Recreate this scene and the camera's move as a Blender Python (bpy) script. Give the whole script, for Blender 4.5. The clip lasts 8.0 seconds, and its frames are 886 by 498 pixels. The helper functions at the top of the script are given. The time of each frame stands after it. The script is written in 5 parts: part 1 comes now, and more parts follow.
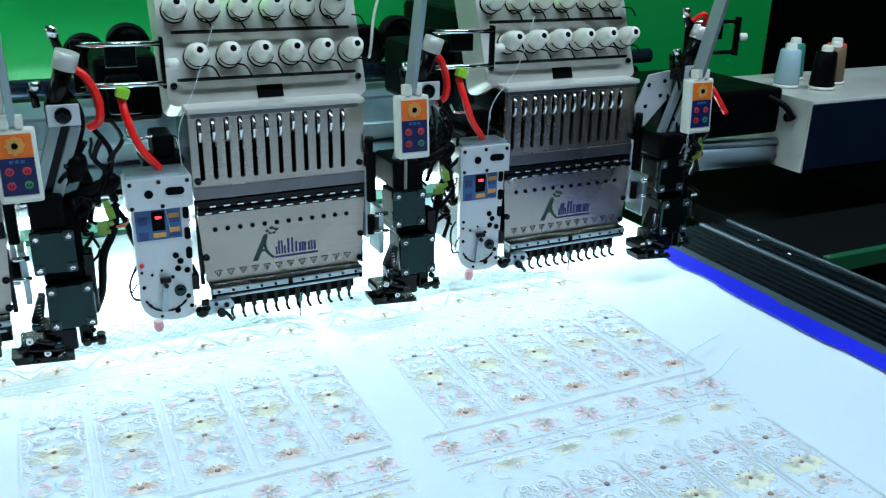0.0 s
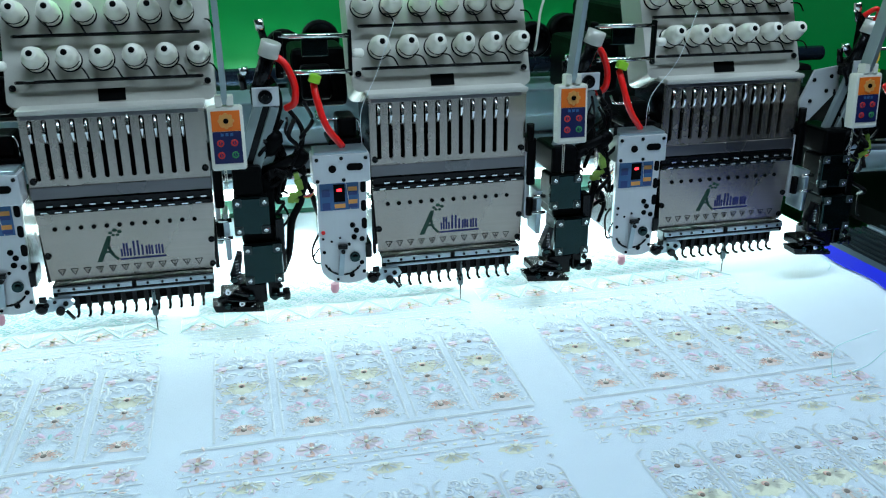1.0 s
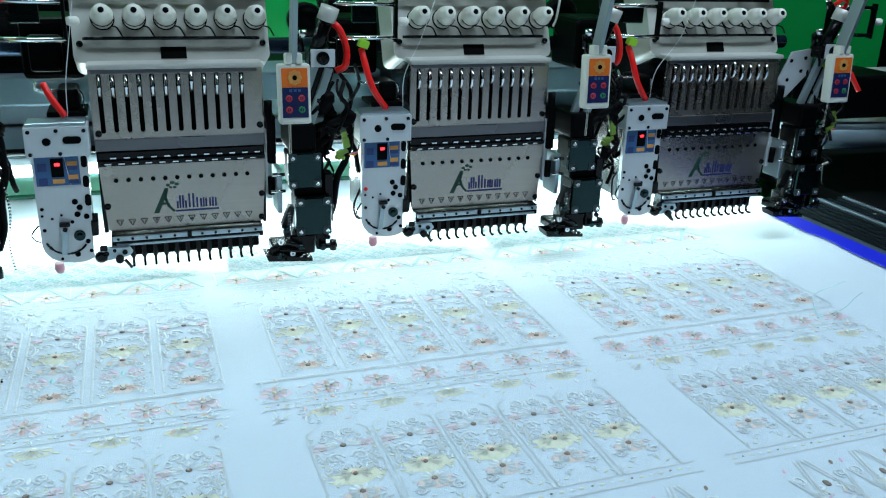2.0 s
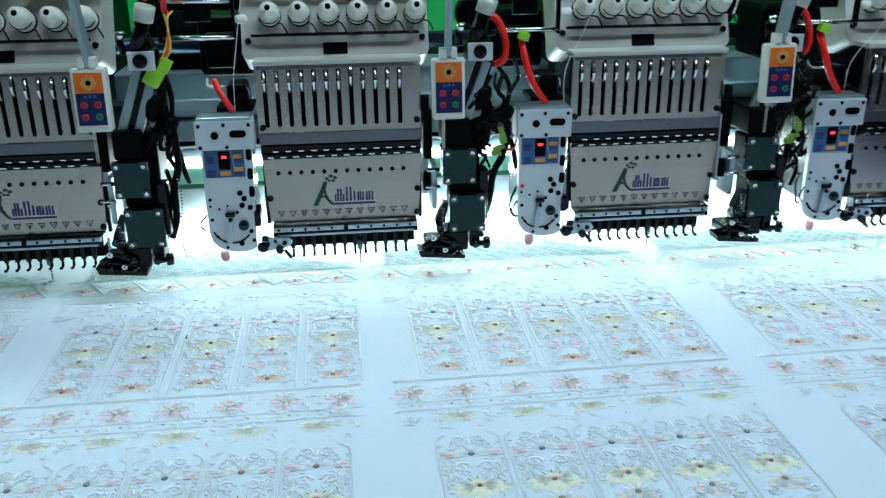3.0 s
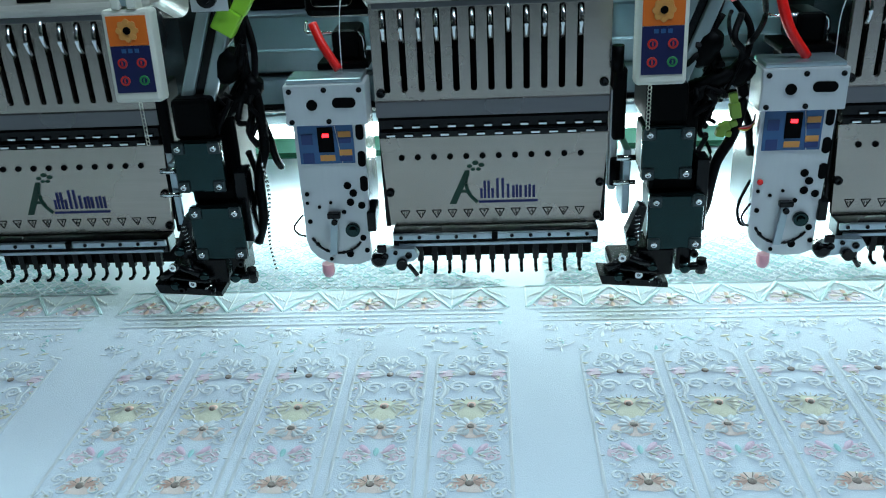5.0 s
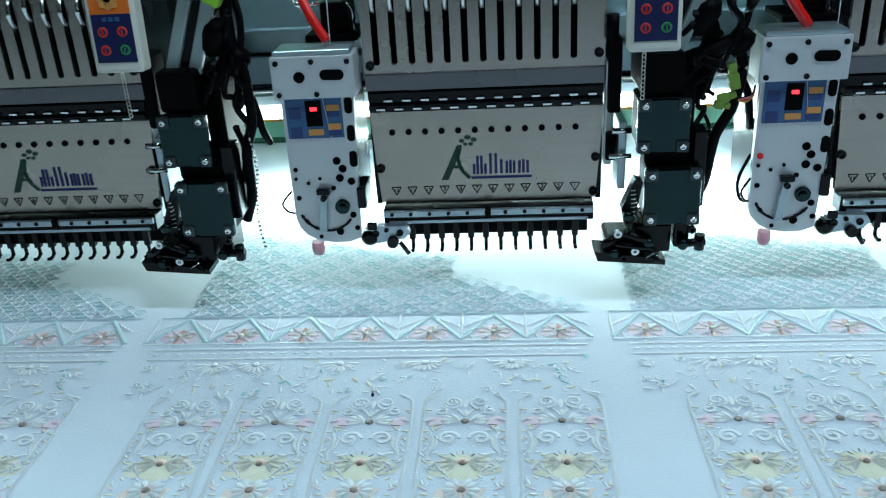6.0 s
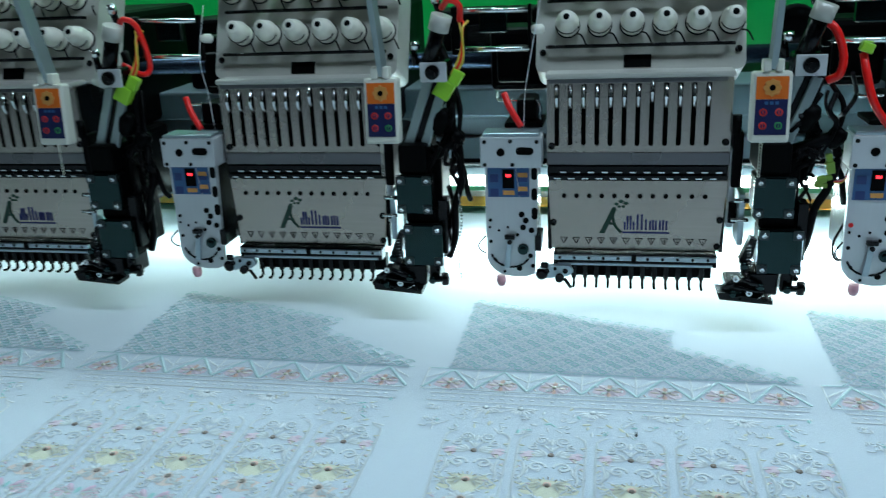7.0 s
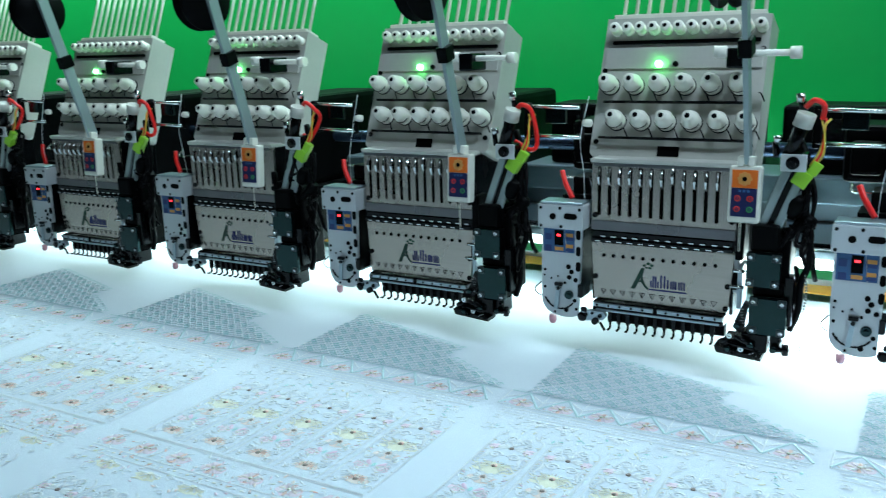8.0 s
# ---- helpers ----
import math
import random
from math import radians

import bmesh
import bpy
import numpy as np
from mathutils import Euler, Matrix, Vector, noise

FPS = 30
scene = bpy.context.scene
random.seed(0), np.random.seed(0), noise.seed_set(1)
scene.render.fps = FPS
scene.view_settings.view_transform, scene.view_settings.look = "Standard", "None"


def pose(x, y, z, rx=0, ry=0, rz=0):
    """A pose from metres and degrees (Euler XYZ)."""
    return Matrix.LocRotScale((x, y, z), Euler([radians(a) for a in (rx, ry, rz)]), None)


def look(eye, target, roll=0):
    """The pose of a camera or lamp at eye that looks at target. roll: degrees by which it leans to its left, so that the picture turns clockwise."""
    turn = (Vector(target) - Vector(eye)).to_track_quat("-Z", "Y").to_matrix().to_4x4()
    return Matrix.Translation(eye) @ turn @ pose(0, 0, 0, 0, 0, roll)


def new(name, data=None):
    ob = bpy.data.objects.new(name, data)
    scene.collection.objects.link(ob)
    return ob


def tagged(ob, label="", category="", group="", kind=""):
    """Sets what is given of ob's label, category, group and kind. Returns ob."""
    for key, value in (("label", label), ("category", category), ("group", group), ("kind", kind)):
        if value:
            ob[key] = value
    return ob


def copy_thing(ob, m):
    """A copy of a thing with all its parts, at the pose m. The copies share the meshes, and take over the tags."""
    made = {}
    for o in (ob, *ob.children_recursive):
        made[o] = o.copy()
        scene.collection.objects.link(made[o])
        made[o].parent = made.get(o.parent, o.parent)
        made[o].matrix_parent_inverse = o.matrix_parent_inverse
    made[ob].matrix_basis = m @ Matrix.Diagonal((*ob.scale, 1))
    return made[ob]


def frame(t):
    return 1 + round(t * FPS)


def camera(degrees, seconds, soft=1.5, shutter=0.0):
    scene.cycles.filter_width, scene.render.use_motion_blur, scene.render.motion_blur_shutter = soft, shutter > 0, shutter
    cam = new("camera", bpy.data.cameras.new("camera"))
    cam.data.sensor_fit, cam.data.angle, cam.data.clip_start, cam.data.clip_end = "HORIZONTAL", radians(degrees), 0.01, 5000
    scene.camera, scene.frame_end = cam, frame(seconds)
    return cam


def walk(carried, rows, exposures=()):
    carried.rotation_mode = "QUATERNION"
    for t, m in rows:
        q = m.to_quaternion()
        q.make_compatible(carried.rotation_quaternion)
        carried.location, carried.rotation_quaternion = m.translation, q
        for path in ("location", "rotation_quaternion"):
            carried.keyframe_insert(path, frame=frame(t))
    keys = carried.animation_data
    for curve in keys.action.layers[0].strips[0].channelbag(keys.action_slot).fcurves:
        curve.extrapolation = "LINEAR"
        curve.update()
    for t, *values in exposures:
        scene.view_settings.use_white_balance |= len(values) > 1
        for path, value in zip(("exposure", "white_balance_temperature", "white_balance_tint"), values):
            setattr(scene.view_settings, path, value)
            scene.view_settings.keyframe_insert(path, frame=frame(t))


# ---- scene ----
cam = camera(54.4, 8.0, soft=1.1, shutter=0.15)
PATH = [
    (0, (0.146, -0.723, 1.206), (0.947, 0.967, 0.498), 1.1),
    (0.5, (0.145, -0.763, 1.197), (0.733, 1.023, 0.517), -0.2),
    (1, (0.134, -0.785, 1.202), (0.574, 1.037, 0.504), -0.3),
    (1.2, (0.118, -0.786, 1.2), (0.559, 1.036, 0.501), 0.0),
    (2.3, (-0.032, -0.846, 1.176), (0.66, 0.9, 0.49), 2.4),
    (2.5, (-0.031, -0.852, 1.18), (0.594, 0.917, 0.488), 1.8),
    (3, (0.029, -0.81, 1.179), (0.253, 1.044, 0.463), -0.6),
    (3.5, (0.083, -0.752, 1.184), (0.0, 1.11, 0.456), -2.6),
    (4, (0.072, -0.661, 1.152), (-0.069, 1.187, 0.4), -3.1),
    (4.5, (0.038, -0.595, 1.155), (-0.093, 1.231, 0.348), -3.0),
    (4.7, (0.025, -0.574, 1.15), (-0.086, 1.242, 0.319), -2.7),
    (5.8, (0.056, -0.537, 1.116), (-0.111, 1.275, 0.284), -3.8),
    (6, (0.043, -0.545, 1.119), (-0.106, 1.265, 0.283), -3.3),
    (6.5, (0.027, -0.615, 1.126), (-0.222, 1.22, 0.369), -2.6),
    (7, (0.01, -0.742, 1.158), (-0.371, 1.113, 0.514), -2.6),
    (7.5, (-0.023, -0.833, 1.174), (-0.714, 0.967, 0.644), -2.7),
    (8, (-0.025, -0.884, 1.185), (-0.997, 0.801, 0.719), -1.7),
]
walk(cam, [(t, look(eye, target, roll)) for t, eye, target, roll in PATH],
     [(0.0, 0.25), (0.5, 0.15), (1.0, -0.01), (2.5, -0.03), (3.5, -0.05), (4.5, -0.24), (6.0, -0.28), (6.5, -0.31), (7.0, -0.34), (7.5, -0.14), (8.0, 0.20)])

# ---- light and exposure ----
scene.view_settings.exposure = 0.0
world = bpy.data.worlds.new("world")
world.use_nodes = True
scene.world = world
world.node_tree.nodes["Background"].inputs[0].default_value = (0.55, 0.85, 1.0, 1)
world.node_tree.nodes["Background"].inputs[1].default_value = 0.006


def area_lamp(name, m, sx, sy, power, colour):
    data = bpy.data.lights.new(name, "AREA")
    data.shape, data.size, data.size_y, data.energy, data.color = "RECTANGLE", sx, sy, power, colour
    ob = new(name, data)
    ob.matrix_world = m
    return ob


CLOTH = 0.840          # height of the fabric
PITCH = 0.300          # distance from head to head
TUBE_Y, TUBE_Z = 0.20, 0.914
for x0, x1, watts in ((-0.20, 0.84, 5.5), (-2.4, -0.38, 3.5)):
    area_lamp("work_light", pose((x0 + x1) / 2, TUBE_Y - 0.012, TUBE_Z - 0.018, -30, 0, 0), x1 - x0, 0.02, watts, (0.70, 1.0, 1.0))
area_lamp("ceiling_tube_light", pose(1.00, -0.60, 2.70, 0, 0, 0), 2.3, 0.16, 41, (0.62, 0.835, 1.02))
area_lamp("wall_tube_light", pose(-1.35, 0.40, 1.72, 0, 0, 0), 2.6, 0.10, 20, (0.66, 0.95, 1.02))

# ---- materials ----


def material(name, colour, rough=0.5, metal=0.0, grain=60.0, vary=0.12, bump=0.05, stretch=(1, 1, 1), stain=0.1, emit=0.0, coat=0.0, sheen=0.0, spec=0.5, soft=0.0):
    """A surface with fine grain and broad stains, both in object space at real size."""
    mat = bpy.data.materials.new(name)
    mat.use_nodes = True
    n, l = mat.node_tree.nodes, mat.node_tree.links
    b = n["Principled BSDF"]
    b.inputs["Roughness"].default_value, b.inputs["Metallic"].default_value = rough, metal
    b.inputs["Coat Weight"].default_value, b.inputs["Sheen Weight"].default_value = coat, sheen
    b.inputs["Specular IOR Level"].default_value = spec
    if soft:
        b.inputs["Subsurface Weight"].default_value, b.inputs["Subsurface Scale"].default_value = soft, 0.0025
        b.inputs["Subsurface Radius"].default_value = (1.0, 1.0, 1.0)
    tc, mp = n.new("ShaderNodeTexCoord"), n.new("ShaderNodeMapping")
    mp.inputs["Scale"].default_value = stretch
    l.new(tc.outputs["Object"], mp.inputs["Vector"])
    fine, broad = n.new("ShaderNodeTexNoise"), n.new("ShaderNodeTexNoise")
    fine.inputs["Scale"].default_value, fine.inputs["Detail"].default_value = grain * 10, 4
    broad.inputs["Scale"].default_value, broad.inputs["Detail"].default_value = grain / 3, 6
    l.new(mp.outputs[0], fine.inputs["Vector"]), l.new(tc.outputs["Object"], broad.inputs["Vector"])
    add = n.new("ShaderNodeMath")
    add.operation = "MULTIPLY_ADD"
    add.inputs[1].default_value = vary
    l.new(fine.outputs[0], add.inputs[0])
    ramp = n.new("ShaderNodeMath")
    ramp.operation = "MULTIPLY_ADD"
    ramp.inputs[1].default_value, ramp.inputs[2].default_value = stain * 2, 1 - stain - vary / 2
    l.new(broad.outputs[0], ramp.inputs[0]), l.new(ramp.outputs[0], add.inputs[2])
    mix = n.new("ShaderNodeMix")
    mix.data_type, mix.blend_type = "RGBA", "MULTIPLY"
    mix.inputs["Factor"].default_value = 1
    mix.inputs["A"].default_value = (*colour, 1)
    l.new(add.outputs[0], mix.inputs["B"]), l.new(mix.outputs["Result"], b.inputs["Base Color"])
    rr = n.new("ShaderNodeMath")
    rr.operation = "MULTIPLY_ADD"
    rr.inputs[1].default_value, rr.inputs[2].default_value = 0.25, max(0.02, rough - 0.12)
    l.new(broad.outputs[0], rr.inputs[0]), l.new(rr.outputs[0], b.inputs["Roughness"])
    bp = n.new("ShaderNodeBump")
    bp.inputs["Strength"].default_value, bp.inputs["Distance"].default_value = bump, 0.001
    l.new(fine.outputs[0], bp.inputs["Height"]), l.new(bp.outputs[0], b.inputs["Normal"])
    if emit:
        b.inputs["Emission Color"].default_value, b.inputs["Emission Strength"].default_value = (*colour, 1), emit
    return mat


M_PLATE = material("brushed_steel_plate", (0.42, 0.37, 0.325), 0.25, 0.9, 40, 0.24, 0.03, (0.04, 1, 1), 0.28)
M_BAND = material("dark_brushed_steel", (0.17, 0.165, 0.17), 0.30, 0.85, 40, 0.16, 0.03, (0.05, 1, 1), 0.15)
M_UNIT = material("anodised_aluminium_plate", (0.64, 0.655, 0.665), 0.42, 0.35, 40, 0.08, 0.03, (1, 1, 0.1), 0.08)
M_PANEL = material("cream_painted_metal", (0.52, 0.505, 0.45), 0.32, 0.15, 30, 0.10, 0.02, (1, 1, 1), 0.26)
M_CREAM = material("cream_plastic", (0.74, 0.72, 0.62), 0.38, 0.0, 40, 0.05, 0.02, (1, 1, 1), 0.06)
M_KNOB = material("ivory_plastic", (0.84, 0.81, 0.70), 0.33, 0.0, 50, 0.05, 0.02, (1, 1, 1), 0.1)
M_BLACK = material("black_plastic", (0.0010, 0.0011, 0.0013), 0.45, 0.0, 60, 0.3, 0.05, (1, 1, 1), 0.2, spec=0.06)
M_STEELD = material("dark_oiled_steel", (0.002, 0.0024, 0.003), 0.24, 0.2, 60, 0.3, 0.06, (1, 1, 1), 0.25, spec=0.28)
M_CHROME = material("polished_steel", (0.78, 0.80, 0.80), 0.16, 1.0, 60, 0.06, 0.01, (1, 1, 1), 0.06)
M_MOTOR = material("motor_end_plate", (0.020, 0.040, 0.040), 0.16, 0.92, 40, 0.2, 0.05, (0.1, 1, 1), 0.2)
M_BEAM = material("grey_painted_beam", (0.20, 0.26, 0.29), 0.42, 0.2, 20, 0.1, 0.03, (0.1, 1, 1), 0.15)
M_ALU = material("extruded_aluminium", (0.42, 0.50, 0.54), 0.32, 0.8, 30, 0.1, 0.02, (1, 0.03, 1), 0.12)
M_EAR = material("dark_cast_metal", (0.045, 0.065, 0.068), 0.35, 0.6, 60, 0.15, 0.05)
# aluminium with the unlit side's shade put into a near-black base colour
M_ALUD = material("shaded_aluminium", (0.004, 0.008, 0.011), 0.55, 0.1, 30, 0.2, 0.02, (1, 0.03, 1), 0.2, spec=0.06)
M_RAIL = material("grey_rail_paint", (0.07, 0.10, 0.12), 0.40, 0.3, 30, 0.15, 0.02, (1, 0.03, 1), 0.15)
M_BLUE = material("blue_tape", (0.004, 0.012, 0.62), 0.50, 0.0, 30, 0.15, 0.08, (1, 1, 1), 0.2)
M_ORANGE = material("orange_tape", (0.92, 0.40, 0.06), 0.55, 0.0, 30, 0.1, 0.05, (1, 1, 1), 0.1)
M_GREENLINE = material("dark_green_cord", (0.01, 0.09, 0.06), 0.6, 0.0, 30)
M_WALL = material("green_gloss_paint", (0.004, 0.29, 0.055), 0.30, 0.0, 3, 0.08, 0.05, (1, 1, 1), 0.2)
# near-black base colour stands in for missing light at the room's dark end
M_DARKWALL = material("near_black_unlit", (0.004, 0.005, 0.005), 0.85, 0.0, 3, 0.2, 0.1, (1, 1, 1), 0.3, spec=0.05)
M_ROOM = material("grey_wall_paint", (0.035, 0.042, 0.042), 0.8, 0.0, 4, 0.1, 0.1, (1, 1, 1), 0.15)
M_FLOOR = material("dark_concrete_floor", (0.03, 0.03, 0.03), 0.8, 0.0, 5, 0.2, 0.2, (1, 1, 1), 0.3, spec=0.2)
M_TABLE = material("machine_table_laminate", (0.40, 0.52, 0.50), 0.5, 0.0, 10, 0.06, 0.02, (1, 1, 1), 0.1)
M_RED = material("red_silicone_hose", (0.92, 0.010, 0.008), 0.35, 0.0, 60, 0.1, 0.02)
M_CABLE = material("black_cable_sleeve", (0.0012, 0.0012, 0.0016), 0.5, 0.0, 90, 0.4, 0.3, spec=0.10)
M_LIME = material("lime_connector", (0.30, 0.62, 0.03), 0.4, 0.0, 60, 0.1, 0.03)
M_KEYBLUE = material("navy_keypad_foil", (0.010, 0.014, 0.075), 0.35, 0.0, 60, 0.1, 0.01)
M_KEYOR = material("orange_keypad_foil", (0.80, 0.16, 0.015), 0.4, 0.0, 60, 0.1, 0.01)
M_STICK = material("blue_control_sticker", (0.035, 0.115, 0.27), 0.4, 0.0, 60, 0.15, 0.01)
M_STICKD = material("deep_blue_key", (0.02, 0.045, 0.17), 0.4, 0.0, 60, 0.15, 0.01)
M_TAN = material("tan_key", (0.72, 0.32, 0.08), 0.4, 0.0, 60, 0.15, 0.01)
M_LOGOG = material("dark_green_print", (0.004, 0.045, 0.025), 0.5, 0.0, 60, 0.1, 0.0)
M_LOGOB = material("navy_blue_print", (0.006, 0.010, 0.12), 0.5, 0.0, 60, 0.1, 0.0)
M_LED = material("red_digit", (1.0, 0.02, 0.03), 0.4, 0.0, emit=5.0)
M_GLED = material("green_lamp", (0.10, 1.0, 0.18), 0.4, 0.0, emit=34.0)
M_TUBE = material("white_led_tube", (0.80, 1.0, 1.0), 0.4, 0.0, emit=24.0)
M_PINK = material("pink_plastic", (0.75, 0.35, 0.40), 0.3, 0.0, 60)
M_WIREY = material("yellow_wire", (0.70, 0.50, 0.06), 0.4, 0.0, 60)
M_STRAP = material("grey_steel_strap", (0.30, 0.36, 0.36), 0.42, 0.5, 30, 0.1, 0.02, (1, 1, 0.05), 0.1)
M_GREENC = material("green_spool_thread", (0.02, 0.20, 0.16), 0.6, 0.0, 60)
M_REDC = material("orange_red_spool_thread", (0.62, 0.08, 0.02), 0.6, 0.0, 60)
M_TAUPE = material("brown_spool_thread", (0.16, 0.10, 0.05), 0.6, 0.0, 60)
M_SILVERC = material("pale_blue_spool_thread", (0.35, 0.48, 0.52), 0.6, 0.0, 60)
M_CLOTH = material("white_woven_fabric", (0.655, 0.73, 0.82), 0.75, 0.0, 120, 0.06, 0.25, (1, 1, 1), 0.03, sheen=0.3, soft=0.6)
M_THREAD = material("white_satin_thread", (0.82, 0.865, 0.90), 0.52, 0.0, 200, 0.12, 0.2, (1, 1, 1), 0.06, sheen=0.3, soft=0.6, spec=0.2)
M_YELLOW = material("pale_yellow_thread", (0.80, 0.78, 0.64), 0.55, 0.0, 200, 0.12, 0.2, soft=0.6, spec=0.2)
M_ROSE = material("pale_pink_thread", (0.84, 0.59, 0.73), 0.55, 0.0, 200, 0.12, 0.2, soft=0.6, spec=0.2)
M_PEACH = material("peach_thread", (0.88, 0.54, 0.44), 0.55, 0.0, 200, 0.12, 0.2, soft=0.6, spec=0.2)
M_BROWN = material("brown_thread", (0.27, 0.21, 0.18), 0.4, 0.0, 200, 0.2, 0.4)
M_TINTY = material("pale_yellow_filling", (0.78, 0.76, 0.60), 0.6, 0.0, 250, 0.2, 0.2, soft=0.6)
M_TINTR = material("pale_rose_filling", (0.82, 0.66, 0.74), 0.6, 0.0, 250, 0.2, 0.2, soft=0.6)
M_TINTP = material("pale_peach_filling", (0.83, 0.68, 0.62), 0.6, 0.0, 250, 0.2, 0.2, soft=0.6)
# white thread tinted teal: the backlit shade is put into its colour
M_TEALSHADE = material("shade_teal_thread", (0.49, 0.68, 0.71), 0.5, 0.0, 200, 0.2, 0.2)
M_MINT = material("pale_mint_thread", (0.38, 0.66, 0.66), 0.55, 0.0, 200, 0.12, 0.2, soft=0.6, spec=0.2)

# ---- building helpers ----


def slot(bm, faces, mi, smooth=False):
    for f in faces:
        f.material_index, f.smooth = mi, smooth


def box(bm, x0, x1, y0, y1, z0, z1, bevel=0.0, mi=0, m=None):
    old = set(bm.faces)
    r = bmesh.ops.create_cube(bm, size=1)
    t = Matrix.Translation(((x0 + x1) / 2, (y0 + y1) / 2, (z0 + z1) / 2)) @ Matrix.Diagonal((abs(x1 - x0), abs(y1 - y0), abs(z1 - z0), 1))
    bmesh.ops.transform(bm, matrix=(m @ t) if m else t, verts=r["verts"])
    if bevel:
        edges = list({e for v in r["verts"] for e in v.link_edges})
        bmesh.ops.bevel(bm, geom=edges, offset=bevel, segments=2, affect="EDGES", profile=0.5)
    slot(bm, [f for f in bm.faces if f not in old], mi)


def lathe(bm, profile, m, n=16, mi=0, smooth=True):
    """Turn a profile of (radius, height) round local z."""
    rings = []
    for r, h in profile:
        rings.append([bm.verts.new(m @ Vector((r * math.cos(6.28318 * k / n), r * math.sin(6.28318 * k / n), h))) for k in range(n)])
    for a, b in zip(rings, rings[1:]):
        for k in range(n):
            f = bm.faces.new((a[k], a[(k + 1) % n], b[(k + 1) % n], b[k]))
            f.material_index, f.smooth = mi, smooth
    for ring, flip in ((rings[0], True), (rings[-1], False)):
        f = bm.faces.new(ring[::-1] if flip else ring)
        f.material_index = mi


def along(p0, p1):
    """A pose at p0 whose z axis runs towards p1, and the length."""
    d = Vector(p1) - Vector(p0)
    return Matrix.Translation(p0) @ d.to_track_quat("Z", "Y").to_matrix().to_4x4(), d.length


def rod(bm, p0, p1, r, n=12, mi=0, r2=None):
    m, h = along(p0, p1)
    lathe(bm, [(r, 0), (r if r2 is None else r2, h)], m, n, mi)


def tube(bm, pts, r, n=6, mi=0, flat=1.0):
    """A tube through points; flat squeezes it in z."""
    pts = [Vector(p) for p in pts]
    rings = []
    for i, p in enumerate(pts):
        d = (pts[min(i + 1, len(pts) - 1)] - pts[max(i - 1, 0)]).normalized()
        side = d.cross(Vector((0, 0, 1)))
        side = side.normalized() if side.length > 1e-4 else Vector((1, 0, 0))
        up = side.cross(d).normalized()
        ring = []
        for k in range(n):
            a = 6.28318 * k / n
            ring.append(bm.verts.new(p + side * (r * math.cos(a)) + up * (r * flat * math.sin(a))))
        rings.append(ring)
    for a, b in zip(rings, rings[1:]):
        for k in range(n):
            f = bm.faces.new((a[k], a[(k + 1) % n], b[(k + 1) % n], b[k]))
            f.material_index, f.smooth = mi, flat > 0.6
    for ring in (rings[0][::-1], rings[-1]):
        bm.faces.new(ring).material_index = mi


def smooth_line(pts, steps=8):
    """Catmull-Rom through the points."""
    p = [Vector(q) for q in pts]
    p = [p[0] * 2 - p[1]] + p + [p[-1] * 2 - p[-2]]
    out = []
    for i in range(1, len(p) - 2):
        for s in range(steps):
            t = s / steps
            a, b, c, d = p[i - 1:i + 3]
            out.append(0.5 * ((2 * b) + (c - a) * t + (2 * a - 5 * b + 4 * c - d) * t * t + (3 * b - a - 3 * c + d) * t ** 3))
    return out + [p[-2]]


def prism(bm, outline, y0, y1, mi=0):
    """An outline of (x, z) pushed from y0 (front) to y1."""
    a = [bm.verts.new((x, y0, z)) for x, z in outline]
    b = [bm.verts.new((x, y1, z)) for x, z in outline]
    n, made = len(a), []
    made += [bm.faces.new(a), bm.faces.new(b[::-1])]
    for k in range(n):
        made.append(bm.faces.new((a[k], b[k], b[(k + 1) % n], a[(k + 1) % n])))
    bmesh.ops.recalc_face_normals(bm, faces=made)
    slot(bm, made, mi)


def ring_points(cx, cz, r, n=16, a0=0.0, a1=6.28318):
    return [(cx + r * math.cos(a0 + (a1 - a0) * k / n), cz + r * math.sin(a0 + (a1 - a0) * k / n)) for k in range(n)]


def part(name, bm, mats, parent=None, label="", m=None):
    me = bpy.data.meshes.new(name)
    bm.to_mesh(me)
    bm.free()
    for mat in (mats if isinstance(mats, (list, tuple)) else [mats]):
        me.materials.append(mat)
    return piece(name, me, parent, m, label)


def piece(name, me, parent=None, m=None, label=""):
    ob = new(name, me)
    if parent:
        ob.parent = parent
    if m:
        ob.matrix_basis = m
    return tagged(ob, label) if label else ob


def group_thing(name, m, label, category, group=""):
    ob = new(name)
    ob.matrix_basis = m
    ob.empty_display_size = 0.02
    return tagged(ob, label, category, group)


def bmnew():
    return bmesh.new()


# ---- setting ----


def setting(name, b, mat, label, bevel=0.0):
    bm = bmnew()
    box(bm, *b, bevel)
    return tagged(part(name, bm, mat), label, "structure", kind="structure")


setting("floor", (-4.5, 3.2, -4.0, 3.0, -0.1, 0.0), M_FLOOR, "dark concrete workshop floor under the machine")
setting("ceiling", (-4.5, 3.2, -4.0, 3.0, 2.8, 2.9), M_ROOM, "plain grey workshop ceiling")
setting("wall_south", (-4.5, 3.2, -4.1, -4.0, 0, 2.8), M_ROOM, "plain grey wall behind the camera")
setting("wall_west", (-4.6, -4.5, -4.0, 3.0, 0, 2.8), M_ROOM, "plain grey end wall")
setting("wall_east", (3.2, 3.3, -4.0, 3.0, 0, 2.8), M_DARKWALL, "end wall coloured near black to read as unlit")
setting("wall_north", (-4.5, 3.2, 3.0, 3.1, 0, 2.8), M_DARKWALL, "wall beyond the machine coloured near black to read as unlit")
setting("backdrop_screen", (-4.4, 1.50, 0.62, 0.66, 0.0, 2.3), M_WALL, "glossy green painted screen wall behind the machine heads")

